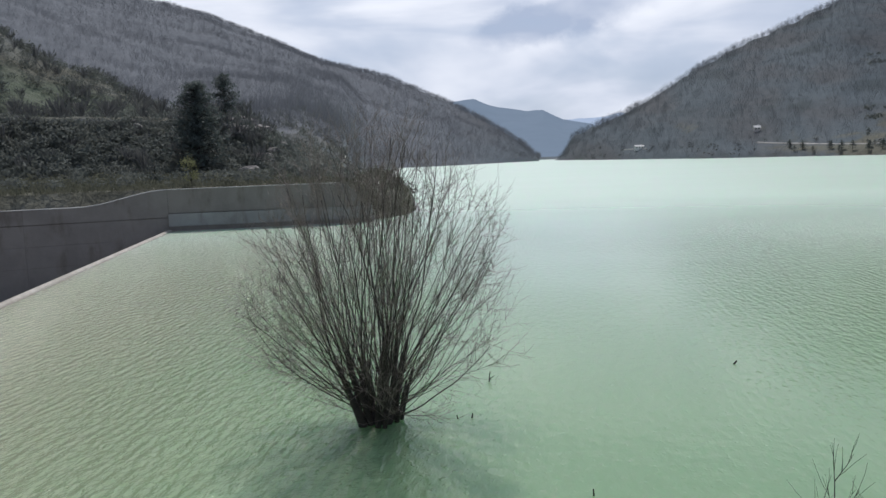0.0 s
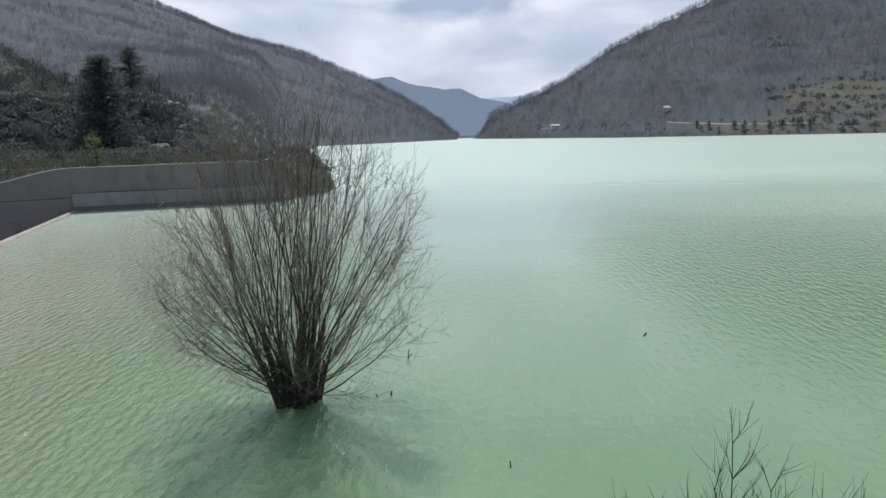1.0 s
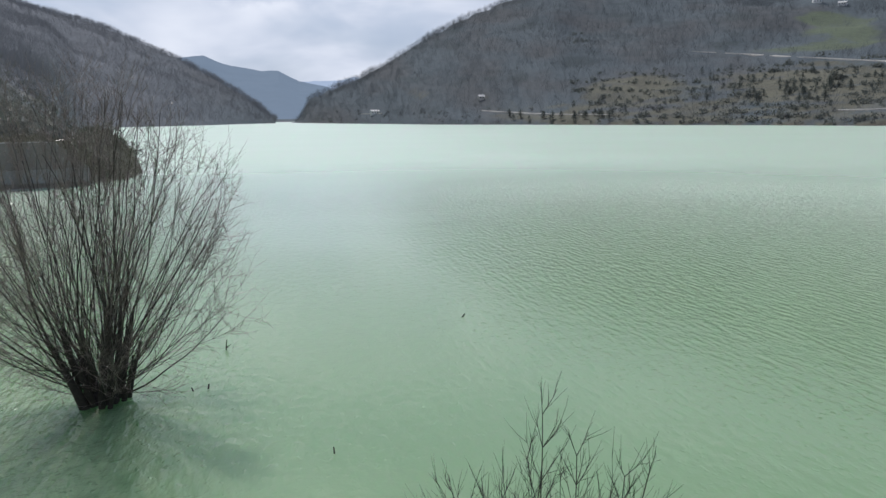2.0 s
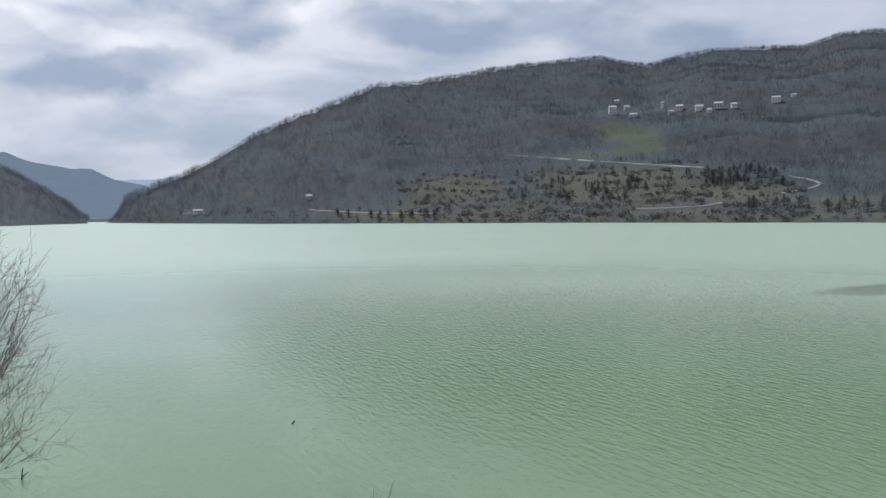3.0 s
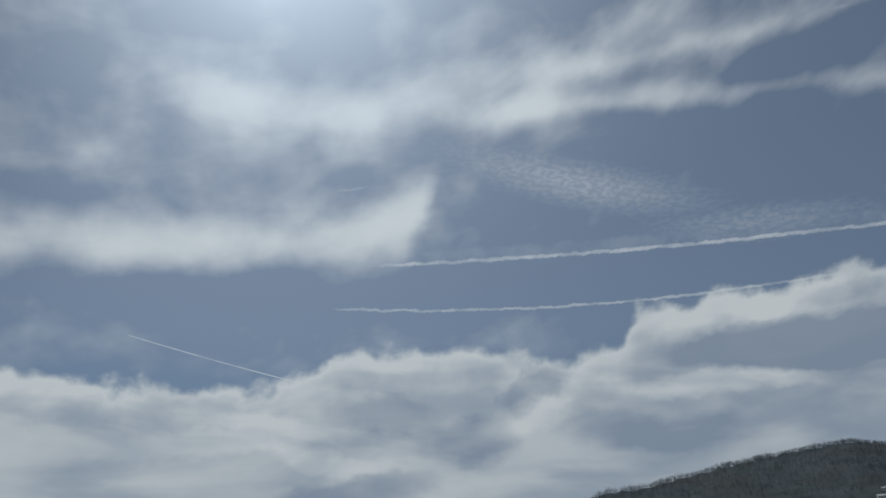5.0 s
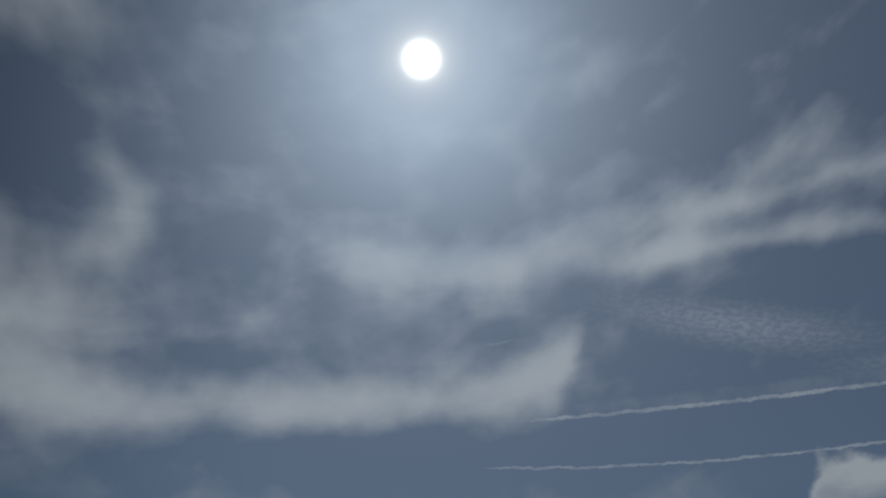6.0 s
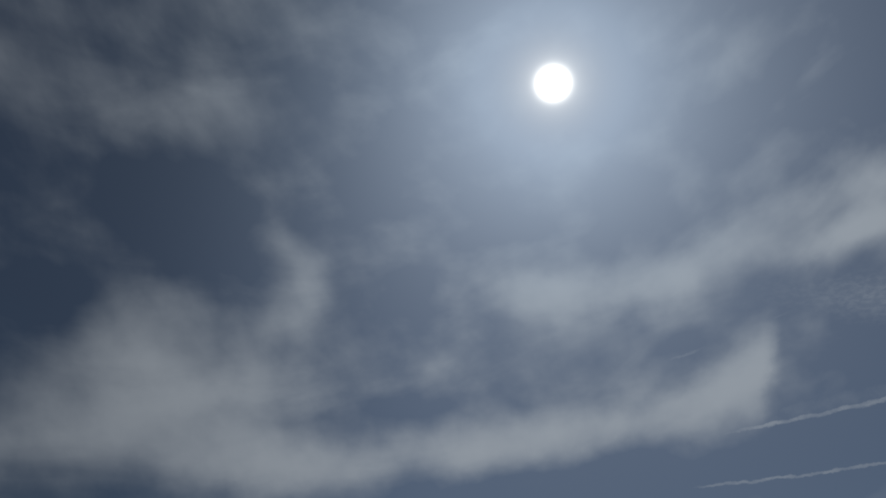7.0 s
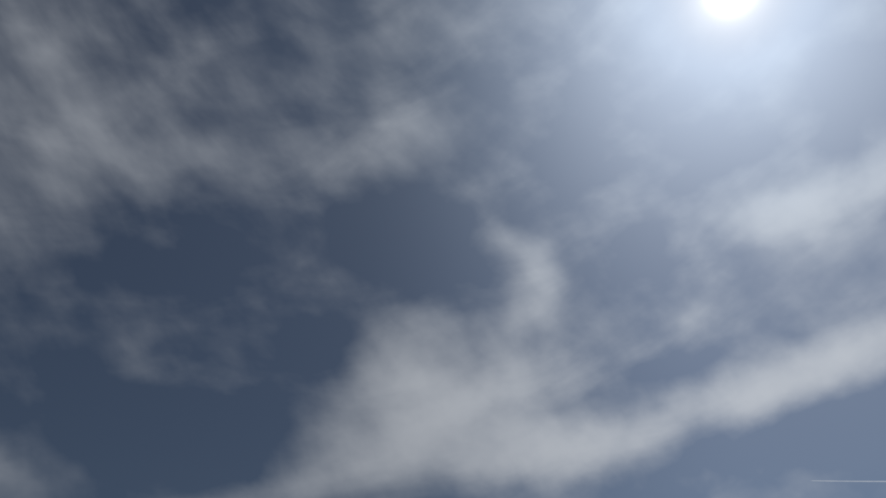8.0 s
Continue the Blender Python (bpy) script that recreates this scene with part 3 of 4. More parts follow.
def height(a, r):
    x, y = -r * np.sin(np.radians(a)), r * np.cos(np.radians(a))
    right = hill(a, r, run(a, (-180, 300), (-90, 380), (-62, 450), (-50, 480), (-40, 530), (-30, 570), (-17, 680), (-10, 900), (-6.3, 1150)),
                 run(a, (-180, 900), (-90, 1500), (-60, 1900), (-42, 1700), (-26, 1300), (-17, 1150), (-10, 1150), (-6.3, 1250)),
                 run(a, (-180, 9), (-90, 12), (-62, 11.3), (-59.4, 11.64), (-57.7, 11.65), (-55.5, 11.1), (-52.3, 11.27), (-49.3, 11.4), (-45.3, 10.62),
                     (-41.9, 11.35), (-38.1, 11.15), (-33.6, 10.7), (-28, 9.83), (-25.8, 9.83), (-22, 8.34), (-19.4, 7.36), (-16.5, 5.97), (-13.7, 4.27),
                     (-11.4, 3.05), (-9.8, 2.49), (-7.8, 1.58), (-7.2, 0.2), (-6.5, -0.6)), seed=1)
    right = np.where(a < -6.3, right, -8.0)
    left = hill(a, r, run(a, (-5.5, 1060), (-1, 800), (2, 690), (5, 640), (7.5, 520), (9, 170), (12, 110), (20, 200), (40, 250), (90, 250), (180, 300)),
                run(a, (-5.5, 1160), (0, 1400), (10, 1600), (20, 1500), (40, 1200), (90, 1000), (180, 900)),
                run(a, (-5.5, 0.05), (-4.2, 1.2), (-3.2, 1.9), (-1.1, 3.15), (0.9, 4.25), (2.6, 5.0), (5.8, 6.32), (10.7, 7.59), (14.2, 9.04), (17.6, 10.4),
                    (21.6, 11.31), (30, 14), (45, 15), (90, 13), (180, 9)), seed=2)
    left = np.where(a > -5.5, left, -8.0)
    spur = hill(a, r, run(a, (-0.5, 755), (3, 700), (9, 640)), run(a, (-0.5, 800), (3, 850), (9, 900)),
                run(a, (-0.5, -0.5), (1.3, 0.25), (3.3, 1.1), (4.9, 1.75), (9, 3.0), (20, 3.0)), seed=3)
    spur = np.where((a > -0.5) & (a < 25), spur, -8.0)
    far = np.where(r > 1500, np.minimum((r - 1500) * 0.03, 60), -8.0)
    # the near bank behind the spillway wall: a strip of rough grass, a cut slope, a bench with a track, the upper slope
    bench = np.minimum(run(a, (3.4, -3), (4.3, 2.0), (5.8, 4.2), (9, 5.0), (11, 5.0), (13.4, 7.6), (14.6, 11), (16.1, 13.2), (40, 13.8), (90, 12)), 14)
    strip = np.minimum(run(a, (3.4, -3), (4.3, 2.0), (5.8, 4.0), (7.0, 4.6), (8.5, 3.0), (12, 3.7), (90, 3.7)) + (r - 77) * 0.03 - 4.8 * (1 - ramp(r, 74.5, 92)) * ramp(8.2 - a, 0, 1.2), bench)
    crest = 185 * np.tan(np.radians(run(a, (12, 0), (13.4, 1), (14.6, 2.0), (16.1, 2.6), (20.7, 3.5), (23.1, 4.9), (25.2, 6.0), (27.5, 6.8), (29.2, 7.3), (30.9, 9), (36, 11), (90, 12)))) + EYE
    near = strip + (bench - strip) * ramp(r, 104, 127) + np.maximum(crest - bench, 0) * ramp(r, 138, 190)
    near = near + 2.6 * fbm(x, y, 14, 4, 9) * ramp(r, 104, 112) * (1 - 0.85 * ramp(r, 124, 128) * (1 - ramp(r, 138, 144)))
    near = near - np.maximum(r - 200, 0) * 0.25 - np.maximum(r - 92, 0) * 0.25 * ramp(13 - a, 0, 3)
    near = np.where((a > 3.4) & (a < 100) & (r > np.where(a < 7.6, 74.6, 76.3)), near, -8.0)
    dam = np.where((y < 14), 4.1 - 0.85 * np.clip(y - 0.6, 0, 30), -8.0)
    z = np.maximum.reduce([right, left, spur, far, near, dam, np.full_like(r, -8.0)])
    return z


def point(a, r, lift=0.0):
    """The place on the ground at azimuth a and distance r."""
    z = float(height(np.array([float(a)]), np.array([float(r)]))[0])
    return Vector((-r * math.sin(radians(a)), r * math.cos(radians(a)), z + lift))


def rise_of(a, r, z):
    return np.degrees(np.arctan2(z - EYE, r))


def oval(a, e, ca, ce, wa, we):
    return np.exp(-(((a - ca) / wa) ** 2 + ((e - ce) / we) ** 2) ** 1.5)


def clearings(a, r, z):
    """Dry pasture, green meadow and bare earth over the land."""
    e = rise_of(a, r, z)
    far_side = (r > 400) & (a < -7)
    terrace = 0.72 + 0.28 * np.sin(e * 11.0 + 0.5 * np.sin(a * 0.8) + 0.25 * a)  # fields in steps, dark banks between
    dry = np.where(far_side, 1.35 * terrace * (oval(a, e, -43.5, 2.0, 7.0, 1.5) + oval(a, e, -31.5, 1.9, 3.8, 1.1) + oval(a, e, -52.5, 1.1, 3.6, 0.8)) + 0.8 * oval(a, e, -26, 0.0, 5.5, 0.4) + 0.5 * oval(a, e, -15.8, 1.75, 0.9, 0.5) + 0.45 * oval(a, e, -27.2, 5.5, 1.0, 0.35) + 0.4 * oval(a, e, -24.0, 3.2, 0.5, 0.4) + 0.4 * oval(a, e, -20.5, 1.5, 0.8, 0.35), 0.0)
    green = np.where(far_side, oval(a, e, -42.9, 6.35, 1.5, 0.35) + (0.85 + 0.3 * np.sin(e * 17.0 + 1.1 * a)) * oval(a, e, -44.6, 5.4, 2.5, 0.85) + 0.75 * oval(a, e, -42.5, 4.35, 3.4, 0.3) + 0.6 * oval(a, e, -46.0, 4.6, 2.2, 0.12) + 0.5 * oval(a, e, -56.5, 6.9, 1.8, 0.25), 0.0)
    dry = np.where(far_side & (e < 1.1), np.maximum(dry, 0.75 * terrace * ramp(-a, 18, 27)), dry)
    bare = np.where(far_side & (e < -0.35) & (a < -20), 0.45, 0.0) + np.where(far_side, 0.5 * oval(a, e, -48.8, 2.0, 1.6, 0.8), 0.0)
    bank = (r < 260) & (a > 0)
    dry = np.where(bank, ramp(r, 74, 80) * (1 - ramp(r, 100, 108)) + 0.6 * ramp(r, 120, 124), dry)
    green = np.where(bank, 0.45 * ramp(r, 88, 100) * (1 - ramp(r, 102, 108)) + 0.6 * ramp(r, 135, 140) * (1 - ramp(r, 160, 175)), green)
    bare = np.where(bank & (r > 104) & (r < 127), 0.25, bare)
    dam = (r < 40)
    return np.where(dam, 0.8, np.clip(dry, 0, 1)), np.clip(green, 0, 1), np.clip(bare, 0, 1)


ROADS = {  # azimuth and rise of the tracks that cross the far hillside
    "upper": [(-35.0, 4.45), (-38.7, 4.15), (-43.6, 3.69), (-49.4, 3.2)],
    "shore": [(-20.3, 0.52), (-21, 0.45), (-25.5, 0.18), (-30.1, 0.13)],
    "shore_east": [(-44.5, 0.33), (-46.6, 0.35), (-49.1, 0.46), (-50.6, 0.7)],
    "bend": [(-54.6, 2.45), (-55.8, 2.25), (-56.8, 1.85), (-55.8, 1.5), (-54.0, 1.25)],
    "point": [(-11.6, 0.32), (-13.2, 0.36)],
}


VIEW_GAPS = [(-43.4, 7.3, 1.6), (-46.4, 7.5, 0.6), (-47.6, 7.3, 0.7), (-48.9, 7.2, 0.7), (-50.4, 7.3, 1.2), (-53.9, 7.5, 0.9), (-12.6, 0.28, 0.7), (-20.45, 1.3, 0.5)]  # trees left out below each house so that it shows from the camera


def in_view_gap(a, e):
    near = np.zeros(len(a), bool)
    for ca, ce, wide in VIEW_GAPS:
        near |= (np.abs(a - ca) < wide) & (e < ce + 0.18) & (e > ce - 0.27)
    return near


def on_road(a, e, above=0.08):
    near = np.zeros(len(a), bool)
    for name, line in ROADS.items():
        below = 0.5 if name.startswith("shore") else 0.35
        ends = sorted((line[0][0], line[-1][0]))
        at = np.interp(a, *zip(*sorted(line)))
        near |= (a > ends[0]) & (a < ends[1]) & (e - at < above) & (at - e < below)
    return near


def land():
    """The whole ground as one sheet on a polar net round the dam."""
    angles = np.unique(np.concatenate([np.arange(-180, -66, 2.0), np.arange(-66, 42, 0.33), np.arange(42, 180.1, 2.0)]))
    radii = np.concatenate([[0.002], np.linspace(1, 70, 40), np.linspace(73, 215, 60), np.geomspace(225, 4700, 130)])
    a, r = np.meshgrid(angles, radii)
    z = height(a, r)
    na, nr = len(angles), len(radii)
    verts = np.stack([-r * np.sin(np.radians(a)), r * np.cos(np.radians(a)), z], -1).reshape(-1, 3)
    i, j = np.meshgrid(np.arange(nr - 1), np.arange(na - 1), indexing="ij")
    quad = np.stack([i * na + j, i * na + j + 1, (i + 1) * na + j + 1, (i + 1) * na + j], -1).reshape(-1, 4)
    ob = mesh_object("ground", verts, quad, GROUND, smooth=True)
    haze_cover = np.where((a > -5.5) & (r > 240) & (r < 2000), ramp(a, -5.5, 6), 0.0)  # haze on the mountain, lightening the ground's colour
    for name, values in zip(("dry", "green", "bare", "pale"), (*clearings(a, r, z), haze_cover)):
        ob.data.attributes.new(name, "FLOAT", "POINT").data.foreach_set("value", values.reshape(-1).astype(np.float32))
    return tagged(ob, "wooded valley sides and earth bank round the reservoir", "ground", kind="structure")


land()

# ---- water ----
CORNER = Vector((-27.5, 69.0, 0))
LIP_END = Vector((-14.6, 0.0, 0))
bm = bmesh.new()
outline = [(-14.6, 0, 0), (-27.5, 69.0, 0), (-9.5, 73.6, 0), (-10, 79.5, 0), (-60, 110, 0), (-260, 330, 0), (-900, 1500, 0), (1500, 1500, 0), (1500, -40, 0), (30, -40, 0)]
bm.faces.new([bm.verts.new(p) for p in outline])
bmesh.ops.triangulate(bm, faces=bm.faces[:])
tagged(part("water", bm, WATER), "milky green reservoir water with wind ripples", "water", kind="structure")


# ---- spillway ----
def spillway():
    """Retaining walls of poured panels, and the low crest over which the reservoir spills."""
    walls = [("wall_spillway_end", Vector((-52, 56.6, 0)), Vector((-27.6, 69.3, 0))), ("wall_spillway_side", Vector((-27.6, 69.3, 0)), Vector((-9.3, 73.55, 0)))]
    for name, p, q in walls:
        core = bmesh.new()
        along = (q - p).normalized()
        m = Matrix.Translation(p) @ Matrix.Rotation(math.atan2(along.y, along.x), 4, "Z")
        size = (q - p).length
        rising = name.endswith("end")
        n = 24

        def top_of(s):
            return 2.5 + 1.25 * float(ramp(np.array(s), size - 7.5, size)) if rising else 3.75 + 0.1 * s / size - 2.3 * max(0.0, s - size + 2.6) / 2.6
        lows = [core.verts.new(m @ Vector((size * i / n, y, -6))) for y in (0.2, 0.9) for i in range(n + 1)]
        tops = [core.verts.new(m @ Vector((size * i / n, y, top_of(size * i / n) - 0.02))) for y in (0.2, 0.9) for i in range(n + 1)]
        k = n + 1
        for i in range(n):
            core.faces.new((lows[i], lows[i + 1], tops[i + 1], tops[i]))
            core.faces.new((tops[i], tops[i + 1], tops[k + i + 1], tops[k + i]))
            core.faces.new((lows[k + i + 1], lows[k + i], tops[k + i], tops[k + i + 1]))
        core.faces.new((lows[0], tops[0], tops[k], lows[k]))
        core.faces.new((lows[n], lows[k + n], tops[k + n], tops[n]))
        wall = tagged(part(name, core, CONCRETE), "stained grey concrete spillway retaining wall", "wall", kind="structure")
        levels = (-6, -2.5, -0.65, 1.25) if rising else (-6, 0.4, 1.62)
        wide = 4.1 if rising else 2.75
        count = int(round(size / wide))
        for i in range(count):
            s0, s1 = size * i / count + 0.006, size * (i + 1) / count - 0.006
            for j, low in enumerate(levels):
                bm = bmesh.new()
                last = j == len(levels) - 1
                ups = [levels[j + 1] - (0.05 if j == len(levels) - 2 else 0.012)] * 5 if not last else [top_of(s0 + (s1 - s0) * c / 4) for c in range(5)]
                proud = (0.0 if j % 2 else 0.03) - (0.16 if not rising and j == 1 else 0)
                front = [[bm.verts.new(m @ Vector((s0 + (s1 - s0) * c / 4, proud + d, z))) for c in range(5) for z in (low, ups[c])] for d in (0, 0.35)]
                for c in range(4):
                    bm.faces.new((front[0][2 * c], front[0][2 * c + 2], front[0][2 * c + 3], front[0][2 * c + 1]))
                    bm.faces.new((front[0][2 * c + 1], front[0][2 * c + 3], front[1][2 * c + 3], front[1][2 * c + 1]))
                    bm.faces.new((front[0][2 * c], front[1][2 * c], front[1][2 * c + 2], front[0][2 * c + 2]))
                bm.faces.new((front[0][0], front[0][1], front[1][1], front[1][0]))
                bm.faces.new((front[0][8], front[1][8], front[1][9], front[0][9]))
                part("panel", bm, CONCRETE_PALE if not rising and j == 1 else CONCRETE, wall)
        coping = []
        for i in range(n + 1):
            s = size * i / n
            coping.append([m @ Vector((s, y, top_of(s) + z)) for y, z in ((-0.05, 0.0), (-0.05, 0.07), (0.95, 0.07), (0.95, 0.0))])
        bm = bmesh.new()
        rows = [[bm.verts.new(v) for v in row] for row in coping]
        for u, w in zip(rows, rows[1:]):
            for c in range(4):
                bm.faces.new((u[c], w[c], w[(c + 1) % 4], u[(c + 1) % 4]))
        part("coping", bm, CONCRETE_PALE, wall, "pale concrete coping")
    # rounded crest
    p, q = LIP_END, CORNER
    along = (q - p).normalized()
    across = Vector((-along.y, along.x, 0))
    bm = bmesh.new()
    section = [(-0.28, -3.0), (-0.28, 0.02), (-0.18, 0.10), (0.0, 0.13), (0.2, 0.06), (0.42, -0.3), (0.9, -1.2), (2.0, -5.0)]
    rows = [[bm.verts.new(p + (q - p) * (i / 40) + across * s + Vector((0, 0, z))) for s, z in section] for i in range(41)]
    for u, w in zip(rows, rows[1:]):
        for c in range(len(section) - 1):
            bm.faces.new((u[c], u[c + 1], w[c + 1], w[c]))
    tagged(part("spillway_crest", bm, LIP, smooth=True), "pale concrete spillway crest at the waterline", "spillway", kind="structure")
    bm = bmesh.new()
    box(bm, (-80, -10, -5.2), (-14, 80, -4.9))
    tagged(part("channel_floor", bm, CONCRETE), "dark concrete spillway channel floor", "floor", kind="structure")


spillway()


# ---- far mountains ----
def backdrop(name, crest, dist, depth, mat, label):
    """A range of far mountains: a bent, rough slope."""
    a = np.linspace(crest[0][0], crest[-1][0], 160)
    e = np.interp(a, [c[0] for c in crest], [c[1] for c in crest])
    verts, n = [], 14
    for i in range(n + 1):
        s = i / n
        r = dist - depth * (1 - s)
        x, y = -r * np.sin(np.radians(a)), r * np.cos(np.radians(a))
        z = (dist * np.tan(np.radians(e)) + EYE) * s ** 1.1 - 4 + 60 * fbm(x, y, 240, 4, 21) * 4 * s * (1 - s) + 7 * fbm(x, y, 40, 3, 4) * s
        verts.append(np.stack([x, y, z], -1))
    k = len(a)
    faces = [[i * k + j, i * k + j + 1, (i + 1) * k + j + 1, (i + 1) * k + j] for i in range(n) for j in range(k - 1)]
    ob = mesh_object(name, np.concatenate(verts), faces, mat, smooth=True)
    return tagged(ob, label, "mountain", kind="structure")


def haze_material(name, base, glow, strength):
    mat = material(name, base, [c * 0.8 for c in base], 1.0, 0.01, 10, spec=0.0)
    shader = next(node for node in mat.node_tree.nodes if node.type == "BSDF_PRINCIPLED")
    # the haze is a bluish glow given to the slope's own surface
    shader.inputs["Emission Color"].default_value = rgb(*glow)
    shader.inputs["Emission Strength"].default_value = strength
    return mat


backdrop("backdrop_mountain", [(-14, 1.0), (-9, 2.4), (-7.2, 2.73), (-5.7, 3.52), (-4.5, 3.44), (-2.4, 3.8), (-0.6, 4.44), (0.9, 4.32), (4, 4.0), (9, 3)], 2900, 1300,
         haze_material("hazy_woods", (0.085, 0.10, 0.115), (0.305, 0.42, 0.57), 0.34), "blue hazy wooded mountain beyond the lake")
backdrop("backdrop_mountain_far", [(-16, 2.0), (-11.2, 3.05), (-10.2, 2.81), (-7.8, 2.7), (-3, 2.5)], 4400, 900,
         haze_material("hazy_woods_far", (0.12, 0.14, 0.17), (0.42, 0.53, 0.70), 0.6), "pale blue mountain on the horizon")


# ---- far woods ----
def woods(name, label, mat, a, r, tall, blades=16, spread=0.36, thick=0.05, seed=0, category="woods"):
    """Many bare shrubs or grass tufts as one mesh of slanting blades."""
    rng = np.random.default_rng(seed)
    z = height(a, r)
    n = len(a)
    x, y = -r * np.sin(np.radians(a)), r * np.cos(np.radians(a))
    h = tall * rng.uniform(0.55, 1.25, n)
    turn = rng.uniform(0, 2 * np.pi, (n, blades))
    lean = rng.uniform(0.05, 1, (n, blades)) * spread
    foot = rng.uniform(0.0, 0.5, (n, blades))
    tip = foot + (1 - foot) * rng.uniform(0.45, 1.0, (n, blades))
    out = np.stack([np.cos(turn), np.sin(turn)], -1)
    base = np.stack([x, y], -1)[:, None, :] + out * (lean * foot * 0.5 * h[:, None])[..., None]
    top = np.stack([x, y], -1)[:, None, :] + out * (lean * h[:, None])[..., None]
    side_turn = rng.uniform(0, 2 * np.pi, (n, blades))
    side = np.stack([np.cos(side_turn), np.sin(side_turn)], -1) * (thick * h[:, None] * rng.uniform(0.5, 1.4, (n, blades)))[..., None]
    low = (z[:, None] + h[:, None] * foot - 0.3)[..., None]
    peak = (z[:, None] + h[:, None] * tip)[..., None]
    under = peak - (h[:, None] * rng.uniform(0.0, 0.16, (n, blades)))[..., None]
    fan = np.stack([np.concatenate([base, low], -1), np.concatenate([top + side, peak], -1), np.concatenate([top - side, under], -1)], 2)
    verts = fan.reshape(-1, 3)
    return tagged(mesh_object(name, verts, np.arange(len(verts)).reshape(-1, 3), mat), label, category, kind="stuff")


def crowns(name, label, mat, a, r, tall, seed=0, bits=18, thick=(0.0032, 0.0095), wide=0.40):
    """Far leafless trees and shrubs as one mesh: each a fan of thin limbs and short twigs that fills a rounded crown."""
    rng = np.random.default_rng(seed)
    n = len(a)
    z = height(a, r)
    h = tall * rng.uniform(0.6, 1.2, n) * (1 + 0.2 * np.sin(a * 1.9 + r * 0.013) * np.sin(r * 0.021 + a))
    foot = np.stack([-r * np.sin(np.radians(a)), r * np.cos(np.radians(a)), z], -1)[:, None, :]
    ball = rng.normal(0, 1, (n, bits, 3))
    ball /= np.linalg.norm(ball, axis=2)[..., None]
    ball *= rng.uniform(0.3, 1.0, (n, bits, 1)) ** 0.5
    tip = foot + np.array([0, 0, 0.6]) * h[:, None, None] + ball * (h[:, None, None] * np.array([wide, wide, 0.4]))
    root = foot + (tip - foot) * np.array([0.5, 0.5, 0.6]) * rng.uniform(0.5, 1.25, (n, bits, 1))
    turn = rng.uniform(0, 2 * np.pi, (n, bits))
    broad = h[:, None] * rng.uniform(*thick, (n, bits)) * np.clip(r / 900, 0.8, 2)[:, None]
    side = np.stack([np.cos(turn) * broad, np.sin(turn) * broad, broad * rng.uniform(-1, 1, (n, bits))], -1)
    fan = np.stack([root, tip + side, tip - side], 2)
    stem = slice(0, max(1, bits // 5))  # trunks: broad at the foot
    fan[:, stem] = np.stack([tip[:, stem], foot + side[:, stem] * 1.3, foot - side[:, stem] * 1.3], 2)
    verts = fan.reshape(-1, 3)
    return tagged(mesh_object(name, verts, np.arange(len(verts)).reshape(-1, 3), mat), label, "woods", kind="stuff")


def scatter(count, a0, a1, r0, r1, seed, keep):
    rng = np.random.default_rng(seed)
    a, r = rng.uniform(a0, a1, count), rng.uniform(r0, r1, count)
    z = height(a, r)
    ok = (z > 0.8) & keep(a, r, z, rng.uniform(0, 1, count))
    return a[ok], r[ok]


def wooded(a, r, z, u):
    dry, green, bare = clearings(a, r, z)
    return (u > np.clip(dry * 1.15 + green * 1.4, 0, 0.97)) & ~on_road(a, rise_of(a, r, z)) & ~in_view_gap(a, rise_of(a, r, z))


def crest_of(a):
    return np.where(a < -5.5, run(a, (-60, 1900), (-42, 1700), (-26, 1300), (-17, 1150), (-10, 1150), (-6.3, 1250)), run(a, (-5.5, 1160), (0, 1400), (10, 1600), (20, 1500), (40, 1200)))


def this_side(a, r, z, u):
    """Woods on the slopes that face the lake, closest along the crest."""
    crest = crest_of(a)
    return (r < crest + 14) & wooded(a, r, z, u) & ((u * 7.3 % 1 < 0.62) | (r > crest - 70))


a, r = scatter(76000, -66, -6.6, 450, 1950, 5, this_side)
a2, r2 = scatter(40000, -66, -6.6, 1000, 1950, 25, lambda a, r, z, u: (np.abs(r - crest_of(a) + 18) < 34) & wooded(a, r, z, u))
a, r = np.append(a, a2), np.append(r, r2)
crowns("bare_woodland", "leafless woodland on the far hillside, coloured blue-grey for haze", BARE_WOOD, a, r, 8.5, 6)
a, r = scatter(52000, -5.5, 36, 250, 1650, 7, lambda a, r, z, u: (r > np.where(a < 18, 250, 400)) & this_side(a, r, z, u))
a2, r2 = scatter(24000, -5.5, 30, 1000, 1650, 27, lambda a, r, z, u: (np.abs(r - crest_of(a) + 18) < 34) & wooded(a, r, z, u))
a, r = np.append(a, a2), np.append(r, r2)
crowns("mountain_woodland", "leafless woodland on the steep mountainside, coloured paler for haze", HAZE_PALE_WOOD, a, r, 8.5, 8)


